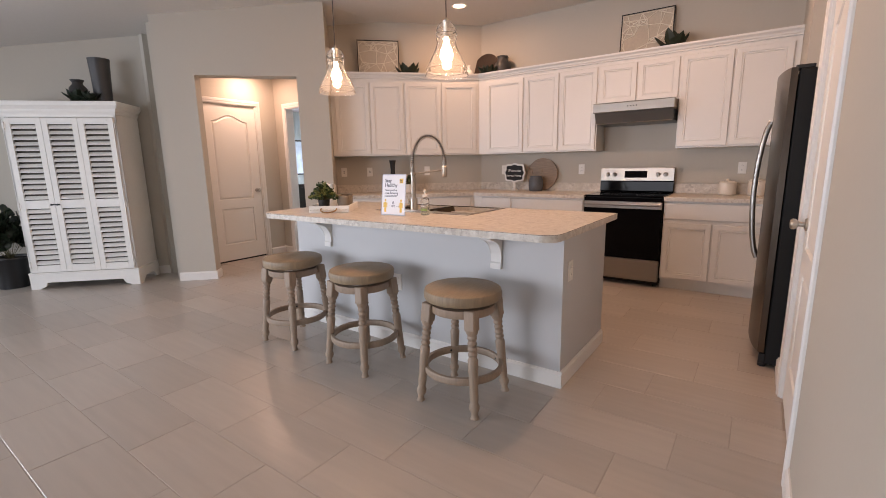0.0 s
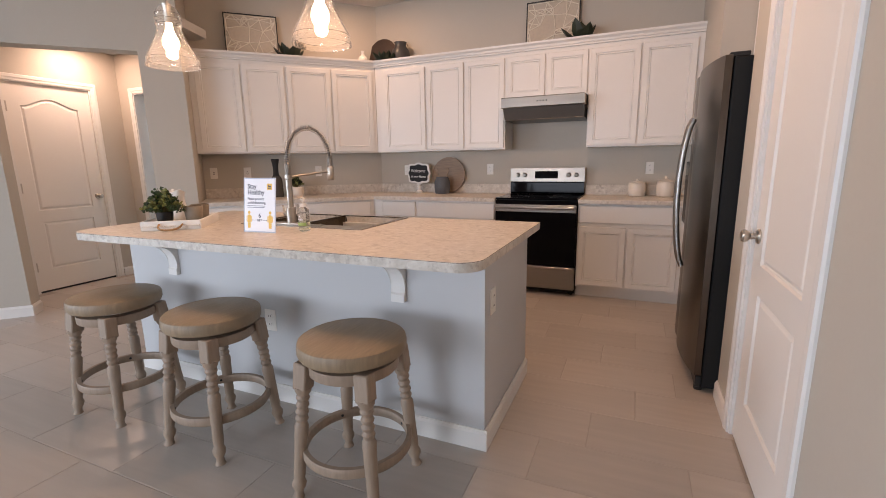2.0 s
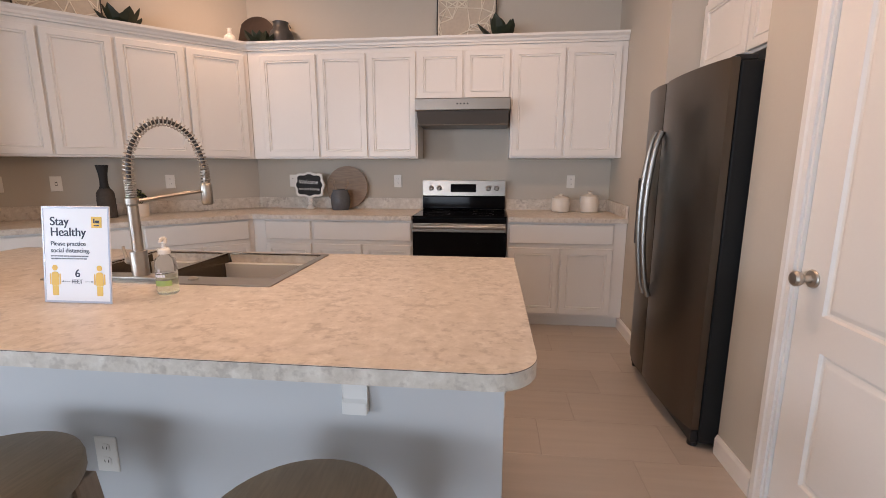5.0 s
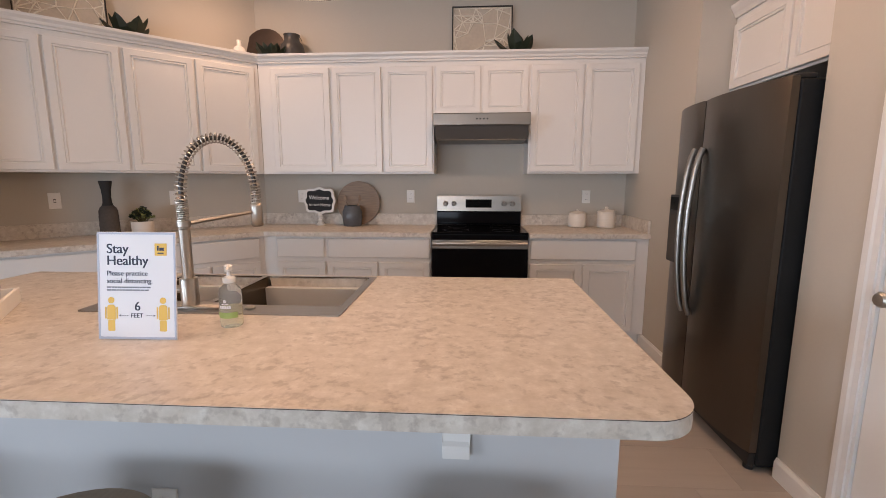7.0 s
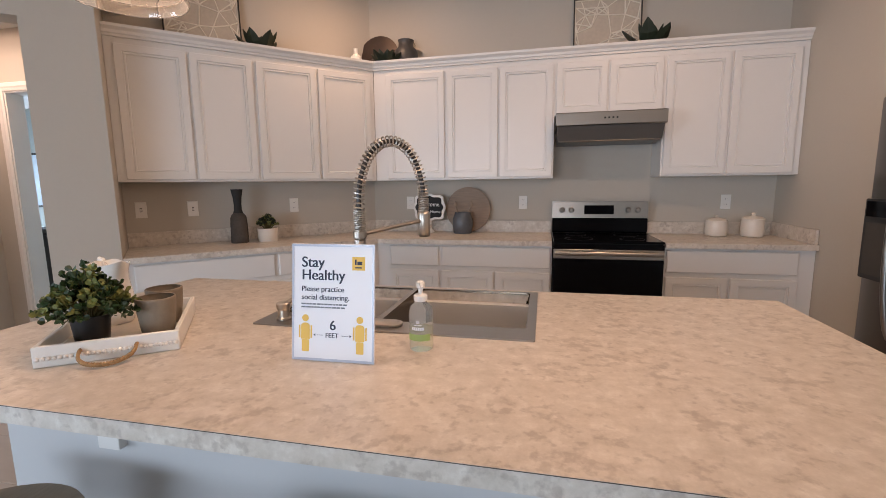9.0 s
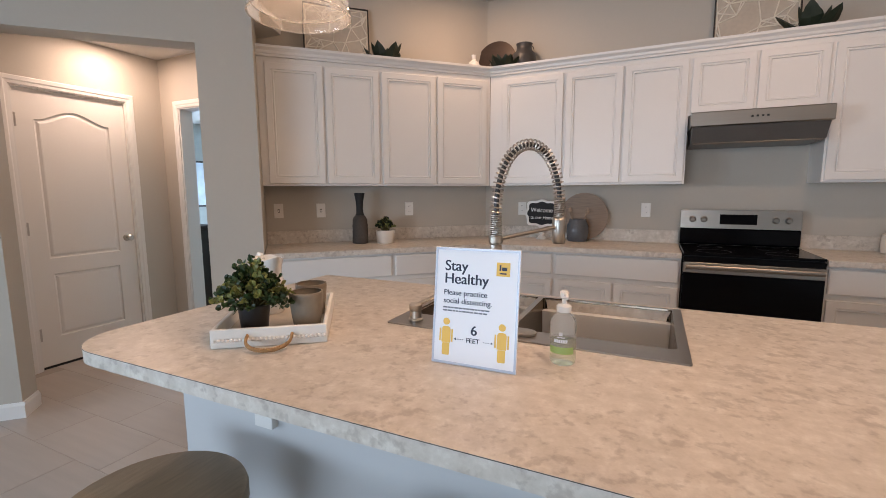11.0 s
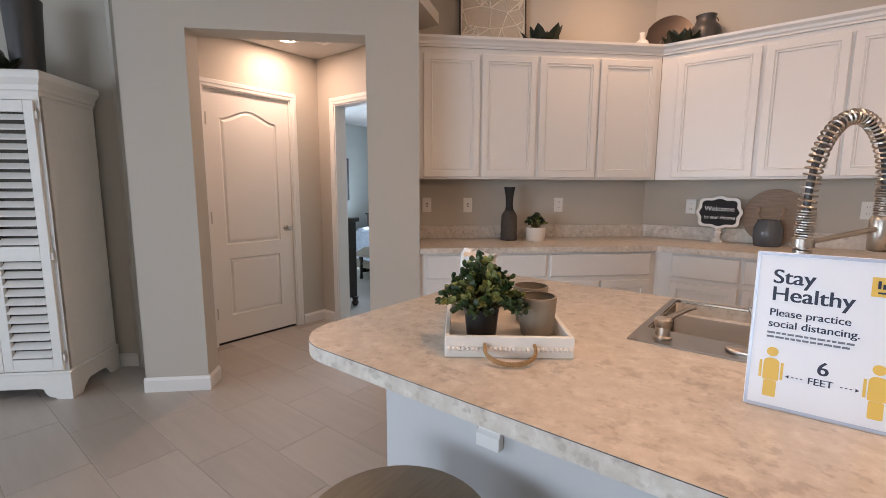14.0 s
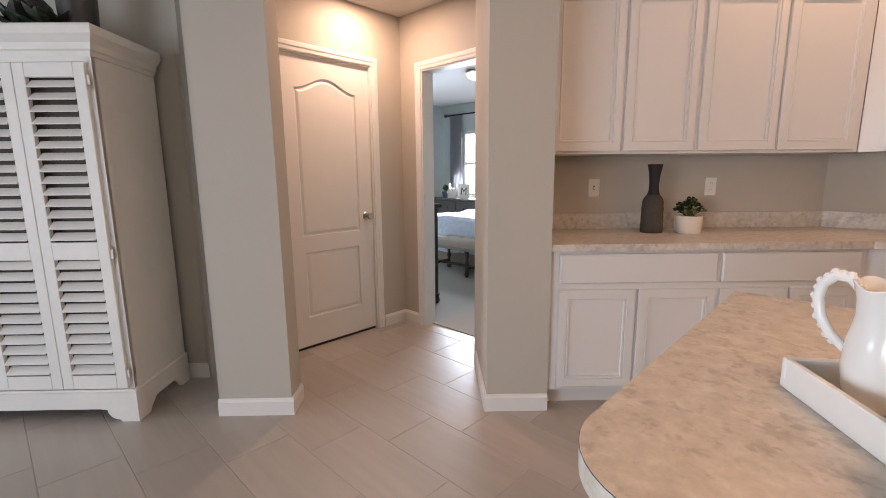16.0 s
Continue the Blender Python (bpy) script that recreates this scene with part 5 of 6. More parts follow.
wall_art(pose(-1.010, 5.485, UT, -5), "square ivory relief panel in a thin black frame", 4)
wall_art(diag(0.436, 6.005, UT, 0) @ pose(0, 0, 0, -5), "square ivory relief panel in a thin black frame", 7)
succulent(pose(-0.715, 5.37, UT), "dark green artificial succulent on the wall cabinets", 0.255, 13, 11, 1.7)
succulent(diag(0.80, 5.92, UT), "dark green artificial succulent on the wall cabinets", 0.25, 17, 12, 1.1)
vessel("small_bottle", pose(-3.06, 5.285, UT), [(0.046, 0), (0.052, 0.01), (0.053, 0.11), (0.046, 0.135), (0.020, 0.155), (0.018, 0.185), (0.022, 0.20)], PORC, "white ceramic bottle on the wall cabinets", "bottle")
pl = thing("decorative_plate", pose(-2.935, 5.475, UT, -10), "dark bronze plate with a silver patterned centre", "plate")
circ = [(0.185 * math.cos(2 * math.pi * k / 48), 0.186 + 0.185 * math.sin(2 * math.pi * k / 48)) for k in range(48)]
part("disc", prism(circ, -0.008, 0.006, "y", bevel=0.003), mat("bronze_plate", (0.075, 0.052, 0.042), 0.35, 0.4, grain=0.15, stain=0.2, stain_scale=8), pl)
bm = bmesh.new()
rnd = random.Random(8)
for k in range(60):
    a, r = rnd.uniform(0, 6.28), 0.062 + rnd.uniform(-0.012, 0.012)
    turned([(0, 0), (0.0045, 0.001), (0, 0.004)], 6, bm=bm, m=Matrix.Translation((r * math.cos(a), -0.008, 0.125 + r * math.sin(a))) @ Matrix.Rotation(radians(90), 4, "X"))
part("inlay", bm, STEEL, pl, "silver dotted inlay ring")
jug = thing("milk_jug", pose(-2.66, 5.435, UT), "dark grey metal milk jug with a bail handle", "jug")
part("body", turned([(0, 0), (0.098, 0), (0.104, 0.01), (0.104, 0.16), (0.094, 0.195), (0.066, 0.225), (0.062, 0.262), (0.070, 0.278), (0.066, 0.278), (0.056, 0.262), (0.056, 0.22), (0, 0.03)], 32), DARKGREY, jug, smooth=True)
part("handle", tube([(0.06 * math.cos(a) * 1.25, 0.03, 0.235 + 0.05 * math.sin(a)) for a in (math.pi * k / 14 for k in range(15))], 0.003, 6), FRAMEB, jug, "thin wire bail", smooth=True)
succulent(pose(-2.80, 5.345, UT), "dark green artificial succulent beside the jug", 0.21, 23, 16, 1.2)

# ---- on the island ----
TRAY = pose(-2.643, 2.574, CT + 0.0006, 0, 0, 36.5)
tray = thing("serving_tray", TRAY, "whitewashed wooden tray with beaded trim and rope handles", "tray")
tw, tl = 0.1515, 0.2005
part("base", box(-tw + 0.012, tw - 0.012, -tl + 0.012, tl - 0.012, 0.002, 0.012), TRAYW, tray, "pale limewashed tray bottom")
for x0, x1, y0, y1 in ((-tw, tw, -tl, -tl + 0.012), (-tw, tw, tl - 0.012, tl), (-tw, -tw + 0.012, -tl + 0.012, tl - 0.012), (tw - 0.012, tw, -tl + 0.012, tl - 0.012)):
    part("rail", box(x0, x1, y0, y1, 0, 0.052, 0.002), ARMW, tray, "whitewashed side rail")
bead = turned([(0, -0.0055), (0.0038, -0.004), (0.0055, 0), (0.0038, 0.004), (0, 0.0055)], 8)
bm = bmesh.new()
me = bpy.data.meshes.new("bead")
bead.to_mesh(me)
bead.free()


def beads(name, places):
    bm = bmesh.new()
    for p in places:
        one = bmesh.new()
        one.from_mesh(me)
        merge(bm, one, Matrix.Translation(p))
    return part(name, bm, TRIM, tray, "row of white beads", smooth=True)


bm.free()
n = 26
beads("bead_trim", [(-tw + 0.01 + (2 * tw - 0.02) * k / n, -tl - 0.003, 0.022) for k in range(n + 1)])
beads("bead_trim", [(-tw + 0.01 + (2 * tw - 0.02) * k / n, tl + 0.003, 0.022) for k in range(n + 1)])


def rope(sign):
    pts = [(-0.058, sign * (tl - 0.004), 0.032), (-0.058, sign * (tl + 0.012), 0.030)]
    for k in range(17):
        a = math.pi * k / 16
        pts.append((-0.058 * math.cos(a), sign * (tl + 0.018 + 0.042 * math.sin(a)), 0.026 - 0.018 * math.sin(a)))
    pts += [(0.058, sign * (tl + 0.012), 0.030), (0.058, sign * (tl - 0.004), 0.032)]
    bm = tube(pts, 0.0043, 10)
    for s in range(2):
        fine = []
        for i in range(len(pts) - 1):
            for f in range(6):
                p = Vector(pts[i]).lerp(Vector(pts[i + 1]), f / 6)
                w = (i * 6 + f) * 0.9 + s * math.pi
                fine.append(p + Vector((0, math.cos(w) * 0.0034, math.sin(w) * 0.0034)))
        tube(fine, 0.0030, 6, bm=bm)
    return part("rope_handle", bm, ROPE, tray, "jute rope handle", smooth=True)


rope(-1), rope(1)


def on_tray(x, y):
    return TRAY @ pose(x, y, 0.0125)


bush("potted_plant", on_tray(-0.060, -0.092), "leafy green artificial plant in a black pot", "potted plant", [(0, 0), (0.034, 0), (0.037, 0.004), (0.045, 0.080), (0.048, 0.083), (0.044, 0.083), (0.040, 0.072), (0, 0.072)], BLACK, 0.082, 0.118, 0.98, 84, 15, 0.0165, 2, (LEAF, LEAFY), "black plastic pot", 0.35)
CUP = [(0.034, 0), (0.039, 0.004), (0.043, 0.026), (0.048, 0.068), (0.050, 0.098), (0.050, 0.105), (0.049, 0.107)]
vessel("cup", on_tray(0.085, -0.068), CUP, CONC, "taupe stoneware cup on the tray", "cup", 0.004)
vessel("cup", on_tray(0.088, 0.054), CUP, CONC, "taupe stoneware cup on the tray", "cup", 0.004)

pit = thing("pitcher", on_tray(-0.055, 0.122) @ pose(0, 0, 0, 0, 0, -58) @ Matrix.Diagonal((0.82, 0.82, 0.82, 1)), "white porcelain pitcher with a beaded handle", "pitcher")
bm = bmesh.new()
prof = [(0.052, 0), (0.056, 0.006), (0.060, 0.03), (0.064, 0.075), (0.060, 0.12), (0.052, 0.165), (0.054, 0.195), (0.062, 0.222), (0.060, 0.224), (0.050, 0.195), (0.048, 0.165), (0.055, 0.12), (0.058, 0.075), (0.054, 0.03), (0.0, 0.012)]
n = 40
rings = []
for r, z in prof:
    ring = []
    for k in range(n):
        a = 2 * math.pi * k / n
        lip = max(0.0, math.cos(a)) ** 6 * max(0.0, (z - 0.15) / 0.07) * 0.032
        rise = (max(0.0, math.cos(a)) ** 4 * 0.014 + max(0.0, -math.cos(a)) ** 4 * 0.008 + 0.004 * math.cos(5 * a)) * max(0.0, (z - 0.19) / 0.034)
        ring.append(bm.verts.new(((r + lip) * math.cos(a), r * math.sin(a), z + rise)))
    rings.append(ring)
for a, b in zip(rings, rings[1:]):
    for k in range(n):
        bm.faces.new((a[k], a[(k + 1) % n], b[(k + 1) % n], b[k]))
bm.faces.new(rings[0])
part("body", bm, PORC, pit, smooth=True)
hpts = [(-0.050, 0, 0.205), (-0.068, 0, 0.226), (-0.092, 0, 0.228), (-0.112, 0, 0.208), (-0.118, 0, 0.178), (-0.110, 0, 0.140), (-0.092, 0, 0.110), (-0.072, 0, 0.092), (-0.058, 0, 0.080)]
bm = tube(hpts, [0.009, 0.010, 0.011, 0.011, 0.0105, 0.010, 0.0095, 0.009, 0.008], 10)
for i in range(len(hpts) - 2):
    for f in (0.0, 0.5):
        p = Vector(hpts[i]).lerp(Vector(hpts[i + 1]), f)
        c = (p - Vector((-0.06, 0, 0.155))).normalized()
        turned([(0, -0.009), (0.0065, -0.006), (0.009, 0), (0.0065, 0.006), (0, 0.009)], 8, bm=bm, m=Matrix.Translation(p + c * 0.006))
part("handle", bm, PORC, pit, "beaded porcelain handle", smooth=True)

# sign card
SIGN = pose(-1.967, 2.501, CT + 0.001, 0, 0, 1.5) @ pose(0, 0, 0, -7)
sg = thing("counter_sign", SIGN, "white health notice card standing on the island", "sign")
part("card", box(-0.1065, 0.1065, -0.0015, 0.0015, 0, 0.284, 0.0008), PAPER, sg)
part("easel_back", prism([(0.001, 0.0), (0.052, 0.006), (0.052, 0.003), (0.002, 0.16)], -0.02, 0.02, "x"), PAPER, sg, "folded card strut")
bm = bmesh.new()
for x0, x1, z0, z1 in ((-0.1055, 0.1055, 0.001, 0.0065), (-0.1055, 0.1055, 0.2775, 0.283), (-0.1055, -0.1005, 0.0065, 0.2775), (0.1005, 0.1055, 0.0065, 0.2775)):
    box(x0, x1, -0.0024, -0.0016, z0, z1, bm=bm)
part("edge_band", bm, SLEEVE, sg, "clear bluish sleeve edge")


def sign_text(body, size, x, z, material=INK, bold=0.0):
    ob = wavy_text(body, size, material, sg, Matrix.Translation((x, -0.0018 - bold, z)) @ up, "writing", 0.0002)
    return ob


for dx in (0.0, 0.0007, 0.0014):
    sign_text("Stay", 0.036, -0.081 + dx, 0.228, bold=dx * 0.05)
    sign_text("Healthy", 0.036, -0.081 + dx, 0.197, bold=dx * 0.05)
    sign_text("6", 0.033, -0.008 + dx, 0.077, bold=dx * 0.05)
for dx in (0.0, 0.0006):
    sign_text("Please practice", 0.0185, -0.081 + dx, 0.169, bold=dx * 0.05)
    sign_text("social distancing.", 0.0185, -0.081 + dx, 0.149, bold=dx * 0.05)
    sign_text("FEET", 0.0165, -0.0185 + dx, 0.058, bold=dx * 0.05)
bm = bmesh.new()
for z, x1 in ((0.1365, 0.035), (0.129, 0.022)):
    x = -0.081
    rnd = random.Random(int(z * 1e4))
    while x < x1:
        w = rnd.uniform(0.004, 0.012)
        box(x, x + w, -0.0022, -0.0016, z, z + 0.0035, bm=bm)
        x += w + 0.0018
part("small_print", bm, INKG, sg, "two lines of small print")
for s in (-1, 1):
    bm = bmesh.new()
    for k in range(3):
        box(s * 0.0265 + s * k * 0.006 - 0.0016, s * 0.0265 + s * k * 0.006 + 0.0016, -0.0022, -0.0016, 0.0628, 0.0642, bm=bm)
    prism([(s * 0.044, 0.0606), (s * 0.049, 0.0635), (s * 0.044, 0.0664)], -0.0022, -0.0016, "y", bm=bm)
    part("arrow", bm, INK, sg, "dotted arrow")
for s in (-0.070, 0.070):
    bm = prism(rounded(s - 0.0115, s + 0.0115, 0.052, 0.092, (0.002, 0.002, 0.009, 0.009), 4), -0.0022, -0.0016, "y")
    prism(rounded(s - 0.0095, s + 0.0095, 0.022, 0.0515, (0.003,) * 4, 3), -0.0022, -0.0016, "y", bm=bm)
    prism([(s + 0.0085 * math.cos(2 * math.pi * k / 20), 0.1035 + 0.0085 * math.sin(2 * math.pi * k / 20)) for k in range(20)], -0.0022, -0.0016, "y", bm=bm)
    box(s - 0.0175, s - 0.0135, -0.0022, -0.0016, 0.055, 0.086, bm=bm)
    box(s + 0.0135, s + 0.0175, -0.0022, -0.0016, 0.055, 0.086, bm=bm)
    part("pictogram", bm, YELLOW, sg, "plain yellow pictogram")
part("logo", box(0.050, 0.082, -0.0022, -0.0016, 0.222, 0.254), YELLOW, sg, "plain yellow logo square")
bm = box(0.057, 0.061, -0.0027, -0.0021, 0.235, 0.248)
box(0.063, 0.075, -0.0027, -0.0021, 0.235, 0.243, bm=bm)
box(0.058, 0.074, -0.0027, -0.0021, 0.227, 0.230, bm=bm)
part("logo_bars", bm, INK, sg)

# sanitizer bottle
sb = thing("sanitizer_bottle", pose(-1.779, 2.628, CT + 0.0005), "clear hand sanitizer pump bottle with a green label", "bottle")
part("bottle", turned([(0, 0), (0.026, 0), (0.030, 0.004), (0.031, 0.01), (0.031, 0.095), (0.028, 0.112), (0.016, 0.123), (0.014, 0.128), (0, 0.128)], 28), BOTTLE, sb, "clear plastic bottle", smooth=True).visible_shadow = False
part("gel", turned([(0, 0.003), (0.0275, 0.004), (0.0285, 0.01), (0.0285, 0.058), (0, 0.058)], 24), GEL, sb, "clear gel", smooth=True)
bm = bmesh.new()
for k in range(12):
    a0, a1 = radians(210 + 120 * k / 12), radians(210 + 120 * (k + 1) / 12)
    vs = [bm.verts.new((0.0315 * math.cos(a), 0.0315 * math.sin(a), z)) for a, z in ((a0, 0.030), (a1, 0.030), (a1, 0.047), (a0, 0.047))]
    bm.faces.new(vs)
part("label_band", bm, LABELG, sb, "green label band")
bm = bmesh.new()
for x0, x1, z0, z1 in ((-0.016, 0.016, 0.058, 0.066), (-0.010, 0.010, 0.070, 0.0725), (-0.004, 0.004, 0.075, 0.084)):
    for k in range(6):
        xa, xb = x0 + (x1 - x0) * k / 6, x0 + (x1 - x0) * (k + 0.85) / 6
        vs = [bm.verts.new((x, -math.sqrt(0.0317 ** 2 - x * x), z)) for x, z in ((xa, z0), (xb, z0), (xb, z1), (xa, z1))]
        bm.faces.new(vs)
part("label_print", bm, PAPER, sb, "white lettering bars")
bm = turned([(0, 0.128), (0.017, 0.128), (0.018, 0.132), (0.018, 0.142), (0.013, 0.146), (0.006, 0.147), (0.006, 0.160), (0.011, 0.163), (0.011, 0.176), (0.006, 0.180), (0, 0.180)], 20)
tube([(0, 0, 0.173), (0.008, -0.018, 0.174), (0.013, -0.032, 0.168)], [0.0055, 0.005, 0.004], 8, bm=bm)
part("pump", bm, PORC, sb, "white pump head", smooth=True)

# ---- hall and bedroom ----
cv = thing("ceiling_hatch", pose(-4.95, 3.70, HALLZ), "white framed attic hatch in the hall ceiling", "ceiling hatch")
bm = bmesh.new()
for x0, x1, y0, y1 in ((-0.28, 0.28, -0.28, -0.23), (-0.28, 0.28, 0.23, 0.28), (-0.28, -0.23, -0.23, 0.23), (0.23, 0.28, -0.23, 0.23)):
    box(x0, x1, y0, y1, -0.014, -0.001, 0.002, bm=bm)
part("frame", bm, TRIM, cv)
part("panel", box(-0.228, 0.228, -0.228, 0.228, -0.005, -0.001), CEIL, cv)

bed = thing("bed", pose(-6.47, 6.95, 0), "bed with a rumpled blue and white quilt", "bed")
part("base", box(-1.0, 1.05, -0.78, 0.78, 0.06, 0.40, 0.01), LINEN, bed)
part("mattress", box(-1.0, 1.05, -0.78, 0.78, 0.40, 0.62, 0.04, seg=3), PAPER, bed)
rnd = random.Random(31)
bm = bmesh.new()
nx, ny = 44, 36
grid = []
for i in range(nx + 1):
    row = []
    for j in range(ny + 1):
        x, y = -1.22 + 2.27 * i / nx, -1.02 + 2.04 * j / ny
        ox, oy = max(0, -0.99 - x), max(0, abs(y) - 0.77)
        drop = ox + oy
        z = 0.685 + 0.03 * noise.noise((x * 3, y * 3, 1)) + 0.012 * noise.noise((x * 9, y * 9, 4)) - drop * 1.9
        xx = max(x, -1.04 - 0.03 * math.sin(9 * y)) if ox else x
        yy = math.copysign(min(abs(y), 0.82 + 0.03 * math.sin(8 * x)), y) if oy else y
        row.append(bm.verts.new((xx, yy, max(0.10, z))))
    grid.append(row)
for i in range(nx):
    for j in range(ny):
        bm.faces.new((grid[i][j], grid[i + 1][j], grid[i + 1][j + 1], grid[i][j + 1]))
part("quilt", bm, BLANKET, bed, "blue and white patterned quilt", smooth=True)
for sx in (-0.92, 0.97):
    for sy in (-0.7, 0.7):
        part("foot", box(sx - 0.03, sx + 0.03, sy - 0.03, sy + 0.03, 0.008, 0.06), DARKWOOD, bed)

be = thing("bench", pose(-6.31, 5.92, 0.008), "tufted taupe bench with dark turned legs", "bench")
bm = bmesh.new()
nx, ny = 60, 18
grid = []
for i in range(nx + 1):
    row = []
    for j in range(ny + 1):
        x, y = -0.66 + 1.32 * i / nx, -0.20 + 0.40 * j / ny
        e = min(1, min(i, nx - i) / 5) * min(1, min(j, ny - j) / 4)
        t = max(0, math.cos(x * math.pi / 0.11)) * max(0, math.cos(y * math.pi / 0.13 + math.pi / 2 * 0)) if True else 0
        row.append(bm.verts.new((x, y, 0.375 + 0.085 * e ** 0.5 - 0.035 * t ** 3 * e)))
    grid.append(row)
for i in range(nx):
    for j in range(ny):
        bm.faces.new((grid[i][j], grid[i + 1][j], grid[i + 1][j + 1], grid[i][j + 1]))
part("cushion", bm, LINEN, be, "button-tufted linen cushion", smooth=True)
part("seat_rail", box(-0.66, 0.66, -0.20, 0.20, 0.33, 0.378, 0.006), LINEN, be)
for x in (-0.58, 0.0, 0.58):
    for y in (-0.15, 0.15):
        part("leg", turned([(0, 0), (0.022, 0), (0.03, 0.03), (0.02, 0.07), (0.016, 0.12), (0.028, 0.17), (0.018, 0.22), (0.03, 0.29), (0.03, 0.33), (0, 0.33)], 14), DARKWOOD, be, "dark turned leg", m=Matrix.Translation((x, y, 0)), smooth=True)
part("stretcher", box(-0.58, 0.58, -0.018, 0.018, 0.09, 0.12, 0.004), DARKWOOD, be, "dark stretcher")
for x in (-0.58, 0.0, 0.58):
    part("cross_bar", box(x - 0.015, x + 0.015, -0.15, 0.15, 0.09, 0.12, 0.004), DARKWOOD, be)

dr = thing("dresser", pose(-8.05, 7.70, 0.008), "dark grey wooden dresser under the bedroom window", "dresser")
part("body", box(-0.62, 0.62, -0.20, 0.20, 0.08, 0.79, 0.004), GREYWOOD, dr)
part("top", box(-0.65, 0.65, -0.225, 0.21, 0.79, 0.825, 0.006), GREYWOOD, dr)
for c in range(2):
    for r in range(3):
        x0, z0 = -0.60 + 0.61 * c, 0.11 + 0.225 * r
        d = part("drawer", panel_face(bmesh.new(), 0.585, 0.21, 0.018, DRAWER, x0, z0), GREYWOOD, dr, m=Matrix.Translation((0, -0.219, 0)))
        for k in (0.18, 0.41):
            part("knob", turned([(0, 0), (0.015, 0), (0.018, 0.012), (0, 0.02)], 12), BLACK, d, "dark round knob", m=Matrix.Translation((x0 + k, 0, z0 + 0.105)) @ Matrix.Rotation(radians(90), 4, "X"))
for x in (-0.58, 0.58):
    for y in (-0.16, 0.16):
        part("leg", box(x - 0.03, x + 0.03, y - 0.03, y + 0.03, 0, 0.08), GREYWOOD, dr)
bush("potted_plant", pose(-8.48, 7.68, 0.834), "small green plant in a dark pot on the dresser", "potted plant", [(0, 0), (0.05, 0), (0.055, 0.01), (0.065, 0.11), (0.06, 0.115), (0.055, 0.10), (0.05, 0.09), (0, 0.09)], GREYPOT, 0.112, 0.07, 1.3, 20, 8, 0.03, 12, (LEAF,))
fg = prism([(-0.09, 0), (0.09, 0), (0.11, 0.12), (0.085, 0.24), (0.05, 0.15), (0.0, 0.18), (-0.05, 0.15), (-0.085, 0.26), (-0.11, 0.12)], -0.025, 0.025, "y", bevel=0.008)
single("figurine", fg, RELIEF, pose(-8.24, 7.62, 0.834), "tan carved ornament on the dresser", "ornament")
pf = thing("initial_board", pose(-8.02, 7.66, 0.834, -6), "tan framed initial board on the dresser", "board")
part("board", box(-0.12, 0.12, -0.008, 0.008, 0, 0.25, 0.003), RELIEF, pf)
wavy_text("M", 0.2, GREYWOOD, pf, Matrix.Translation((-0.08, -0.0095, 0.055)) @ up, "letter")

wn = thing("window_bedroom", I4, "bright bedroom window in a white frame", "window", kind="structure")
bm = bmesh.new()
for x0, x1, z0, z1 in ((-8.40, -8.35, 0.86, 2.03), (-6.95, -6.90, 0.86, 2.03), (-8.35, -6.95, 0.86, 0.91), (-8.35, -6.95, 1.98, 2.03), (-8.35, -6.95, 1.43, 1.47), (-7.75, -7.71, 0.91, 1.98)):
    box(x0, x1, 8.07, 8.12, z0, z1, bm=bm)
part("window_frame", bm, TRIM, wn)
part("window_sill", box(-8.44, -6.86, 7.98, 8.06, 0.83, 0.858, 0.004), TRIM, wn)
single("backdrop", box(-10.5, -5.0, 8.9, 8.95, -0.2, 4.0), OUTSIDE, I4, "bright overexposed daylight outside the window", "backdrop", kind="structure")


def curtain(x0, x1):
    c = thing("curtain", I4, "grey linen curtain panel beside the window", "curtain", "bedroom curtains")
    bm = bmesh.new()
    n = 40
    prev = None
    for k in range(n + 1):
        x = x0 + (x1 - x0) * k / n
        y = 7.955 + 0.028 * math.sin(k * 1.35) + 0.008 * math.sin(k * 0.5)
        cur = [bm.verts.new((x, y, z)) for z in (0.03, 0.8, 1.6, 2.31)]
        if prev:
            for i in range(3):
                bm.faces.new((prev[i], cur[i], cur[i + 1], prev[i + 1]))
        prev = cur
    bmesh.ops.solidify(bm, geom=list(bm.faces), thickness=0.003)
    part("panel", bm, CURTAIN, c, smooth=True)
    return c


curtain(-8.62, -8.34), curtain(-6.92, -6.66)
rod = thing("curtain_rod", I4, "black curtain rod with round finials", "curtain rod")
part("rod", tube([(-8.72, 7.955, 2.325), (-6.62, 7.955, 2.325)], 0.013, 10), FRAMEB, rod, smooth=True)
for x in (-8.725, -6.615):
    part("finial", turned([(0, -0.035), (0.028, -0.02), (0.034, 0), (0.028, 0.02), (0, 0.035)], 14), FRAMEB, rod, m=Matrix.Translation((x, 7.955, 2.325)), smooth=True)
for x in (-8.66, -6.76):
    part("bracket", box(x - 0.008, x + 0.008, 7.955, 8.039, 2.305, 2.32, 0.002), FRAMEB, rod)
dl = thing("dome_light", pose(-6.5, 6.21, 2.52), "lit frosted glass dome ceiling light", "ceiling light")
part("base", turned([(0, 0), (0.15, 0), (0.16, -0.012), (0.155, -0.03), (0, -0.03)], 32), CHROME, dl, smooth=True)
part("glass_dome", turned([(0.148, -0.031), (0.14, -0.06), (0.10, -0.09), (0.04, -0.105), (0, -0.107)], 32), DOME, dl, "glowing frosted dome", smooth=True)
pic = thing("picture", pose(-8.878, 6.74, 1.48, 0, 0, 90), "pale blue landscape picture in a black frame", "picture")
bm = bmesh.new()
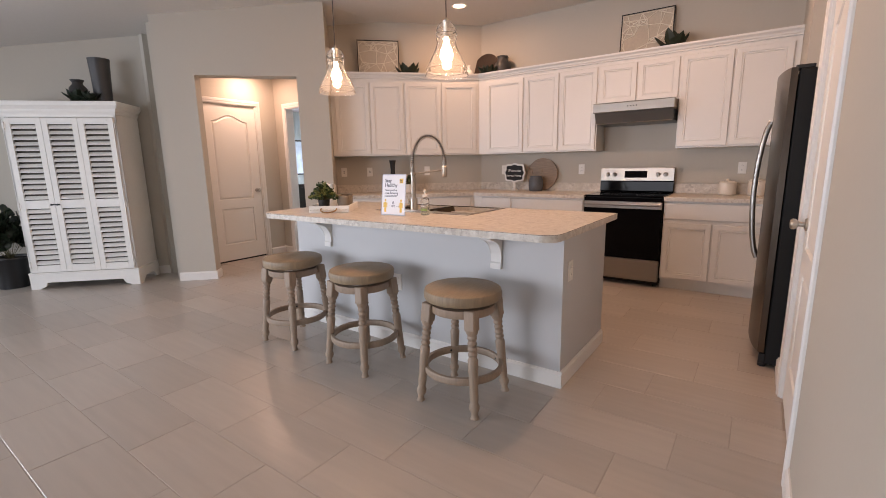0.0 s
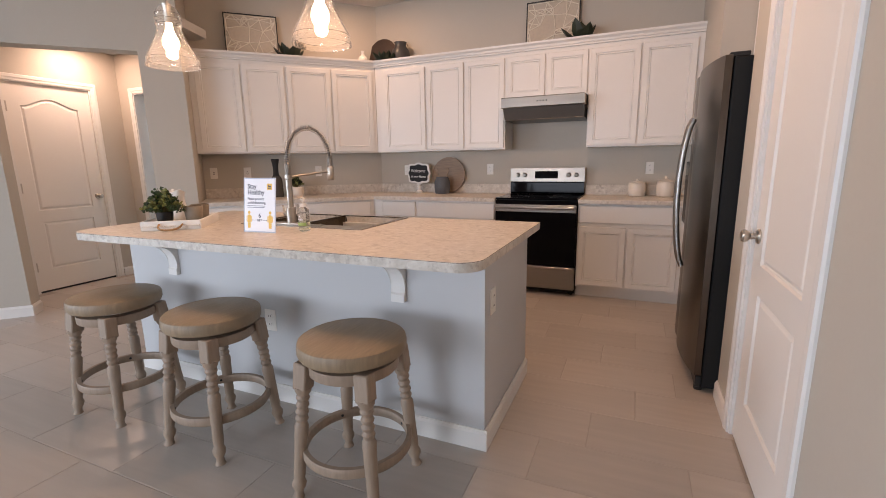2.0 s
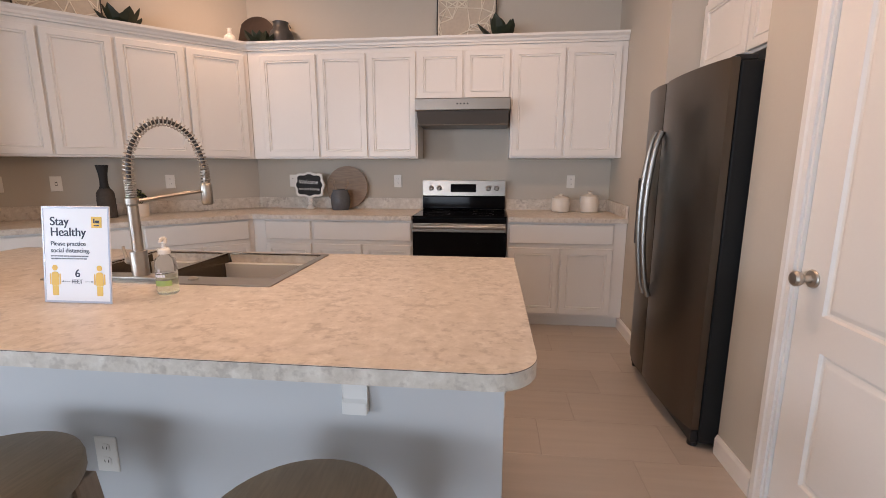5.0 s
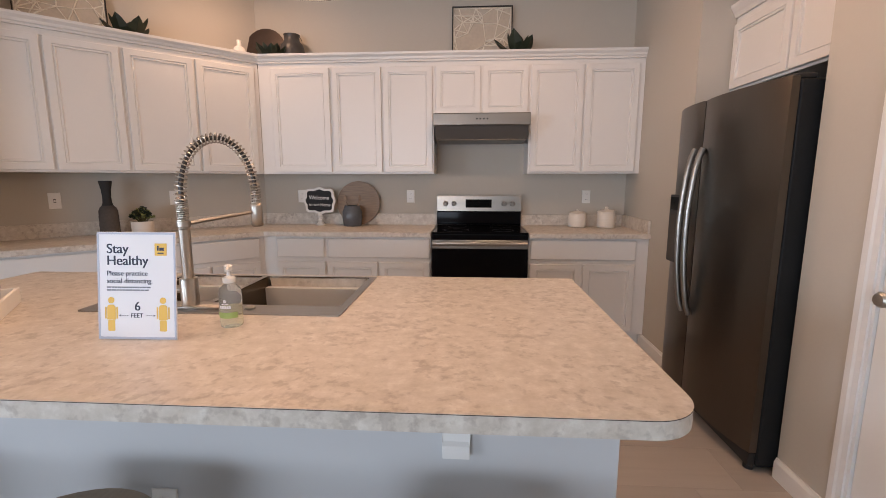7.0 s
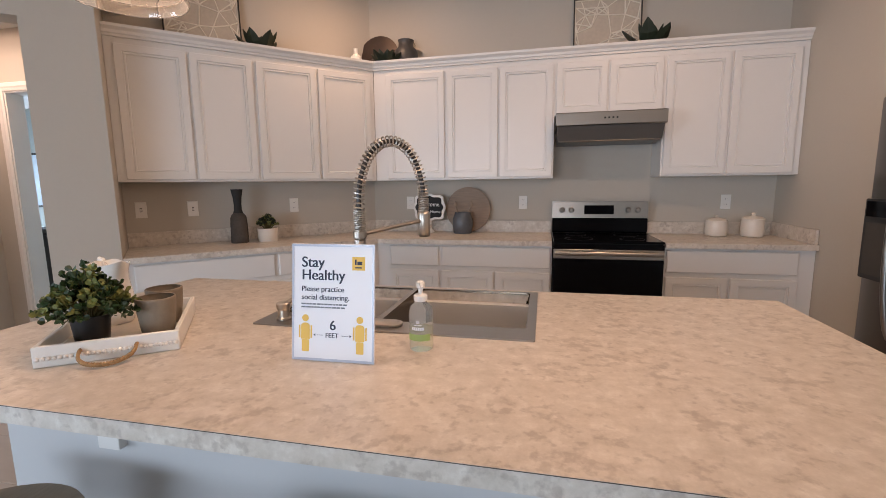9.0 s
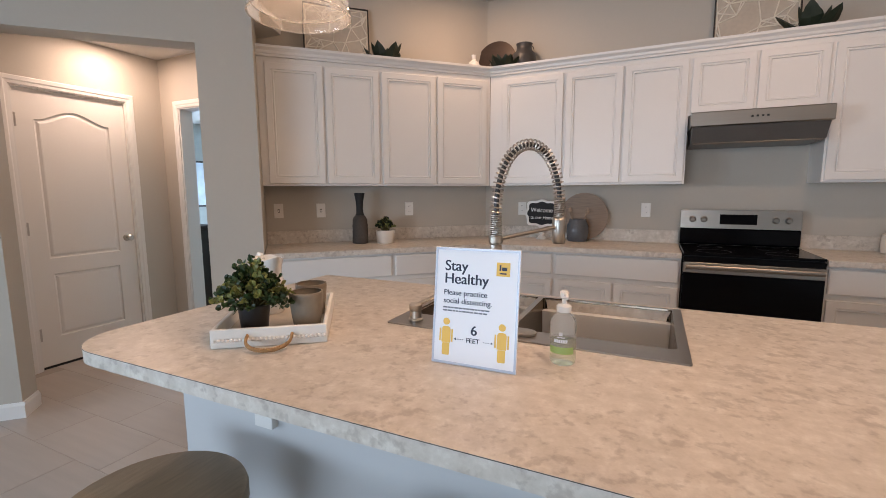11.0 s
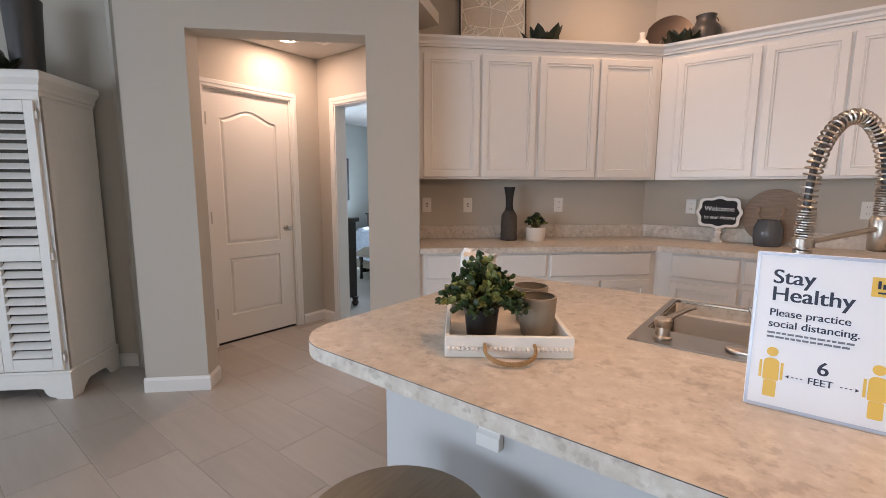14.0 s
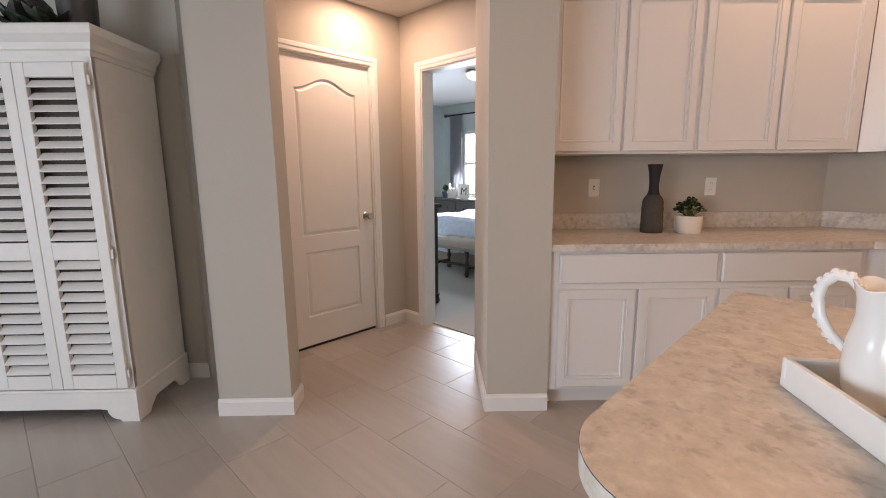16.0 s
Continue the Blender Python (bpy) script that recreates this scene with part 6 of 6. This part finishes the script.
for x0, x1, z0, z1 in ((-0.48, -0.45, -0.40, 0.40), (0.45, 0.48, -0.40, 0.40), (-0.45, 0.45, -0.40, -0.37), (-0.45, 0.45, 0.37, 0.40)):
    box(x0, x1, -0.03, 0, z0, z1, 0.003, bm=bm)
part("frame", bm, FRAMEB, pic)
part("canvas", box(-0.45, 0.45, -0.015, -0.002, -0.37, 0.37), mat("pale_blue_print", (0.55, 0.66, 0.75), 0.6, grain=0.25, grain_scale=6, stain=0.3, stain_scale=3), pic, "pale blue print")
dk = thing("dark_chest", pose(-6.28, 4.58, 0.008), "black-stained wooden chest beside the bedroom door", "chest")
part("body", box(-0.48, 0.48, -0.19, 0.18, 0.10, 0.94, 0.006), DARKWOOD, dk)
part("top", box(-0.51, 0.51, -0.21, 0.21, 0.94, 0.985, 0.01), DARKWOOD, dk)
for x in (-0.46, 0.46):
    for y in (-0.17, 0.16):
        part("leg", turned([(0, 0), (0.025, 0), (0.042, 0.03), (0.03, 0.06), (0.04, 0.10), (0, 0.10)], 14), DARKWOOD, dk, m=Matrix.Translation((x, y, 0)), smooth=True)

# ---- floor tiles ----
PX, PY, X0, Y0, STEP, GAP = 0.609, 0.303, -2.335, 0.522, 0.203, 0.0034


def tile_mesh(w, h):
    bm = bmesh.new()
    loops = []
    for ins, z in ((0, -0.004), (0, -0.0012), (0.0022, 0.0)):
        loops.append([bm.verts.new(p) for p in ((-w / 2 + ins, -h / 2 + ins, z), (w / 2 - ins, -h / 2 + ins, z), (w / 2 - ins, h / 2 - ins, z), (-w / 2 + ins, h / 2 - ins, z))])
    for a, b in zip(loops, loops[1:]):
        for i in range(4):
            bm.faces.new((a[i], a[(i + 1) % 4], b[(i + 1) % 4], b[i]))
    bm.faces.new(loops[-1])
    return bm


def room_holds(x, y):
    """Where tiles are laid: the kitchen, living room and hall."""
    if x > WX + 0.28 and not (3.35 < y < 4.4 and x < 1.2):
        return False
    if y > WY or (y > 4.35 and x < -4.2):
        return False
    u, Y = (x + y) / math.sqrt(2), (y - x) / math.sqrt(2)
    if Y > KV + 0.1 and not (x > -5.95 and u < -0.4):
        return False
    if Y > LV + 0.28 and x < -5.75:
        return False
    return True


whole = None
rest = []
count = 0
for r in range(-17, 18):
    for k in range(-12, 8):
        x = X0 + STEP * (r % 3) + PX * (k + 0.5)
        y = Y0 + PY * (r + 0.5)
        if not -8.1 < x < 1.15 or not room_holds(x, y):
            continue
        cut = 1.0
        if x + PX / 2 > WX + 0.03 and not 3.35 < y < 4.4:
            cut = (WX + 0.03 - x + PX / 2) / PX
            x -= PX * (1 - cut) / 2
            if cut < 0.05:
                continue
        near = y > -0.05 and -5.9 < x < 1.2 and count < 290
        tilt = pose(x, y, 0, random.uniform(-0.05, 0.05), random.uniform(-0.05, 0.05), 0) @ Matrix.Diagonal((cut, 1, 1, 1))
        if not near:
            rest.append((x, y, cut))
            continue
        count += 1
        if whole is None:
            bm = tile_mesh(PX - GAP, PY - GAP)
            ob = whole = link_mesh("tile", bm, TILE)
        else:
            ob = new("tile", whole.data)
        ob.parent = floor
        ob.matrix_local = tilt
verts, faces = [], []
w, h = (PX - GAP) / 2, (PY - GAP) / 2
for x, y, cut in rest:
    p, n = Vector((x, y, 0)), len(verts)
    w = (PX * cut - GAP) / 2
    verts += [(p.x - w, p.y - h, 0), (p.x + w, p.y - h, 0), (p.x + w, p.y + h, 0), (p.x - w, p.y + h, 0), (p.x - w, p.y - h, -0.004), (p.x + w, p.y - h, -0.004), (p.x + w, p.y + h, -0.004), (p.x - w, p.y + h, -0.004)]
    faces += [(n, n + 1, n + 2, n + 3)] + [(n + i, n + 4 + i, n + 4 + (i + 1) % 4, n + (i + 1) % 4) for i in range(4)]
me = bpy.data.meshes.new("far_tiles")
me.from_pydata(verts, [], faces)
me.materials.append(TILE2)
ob = new("far_tiles", me)
ob.parent = floor
tagged(ob, "grey-beige porcelain tiles", kind="stuff")
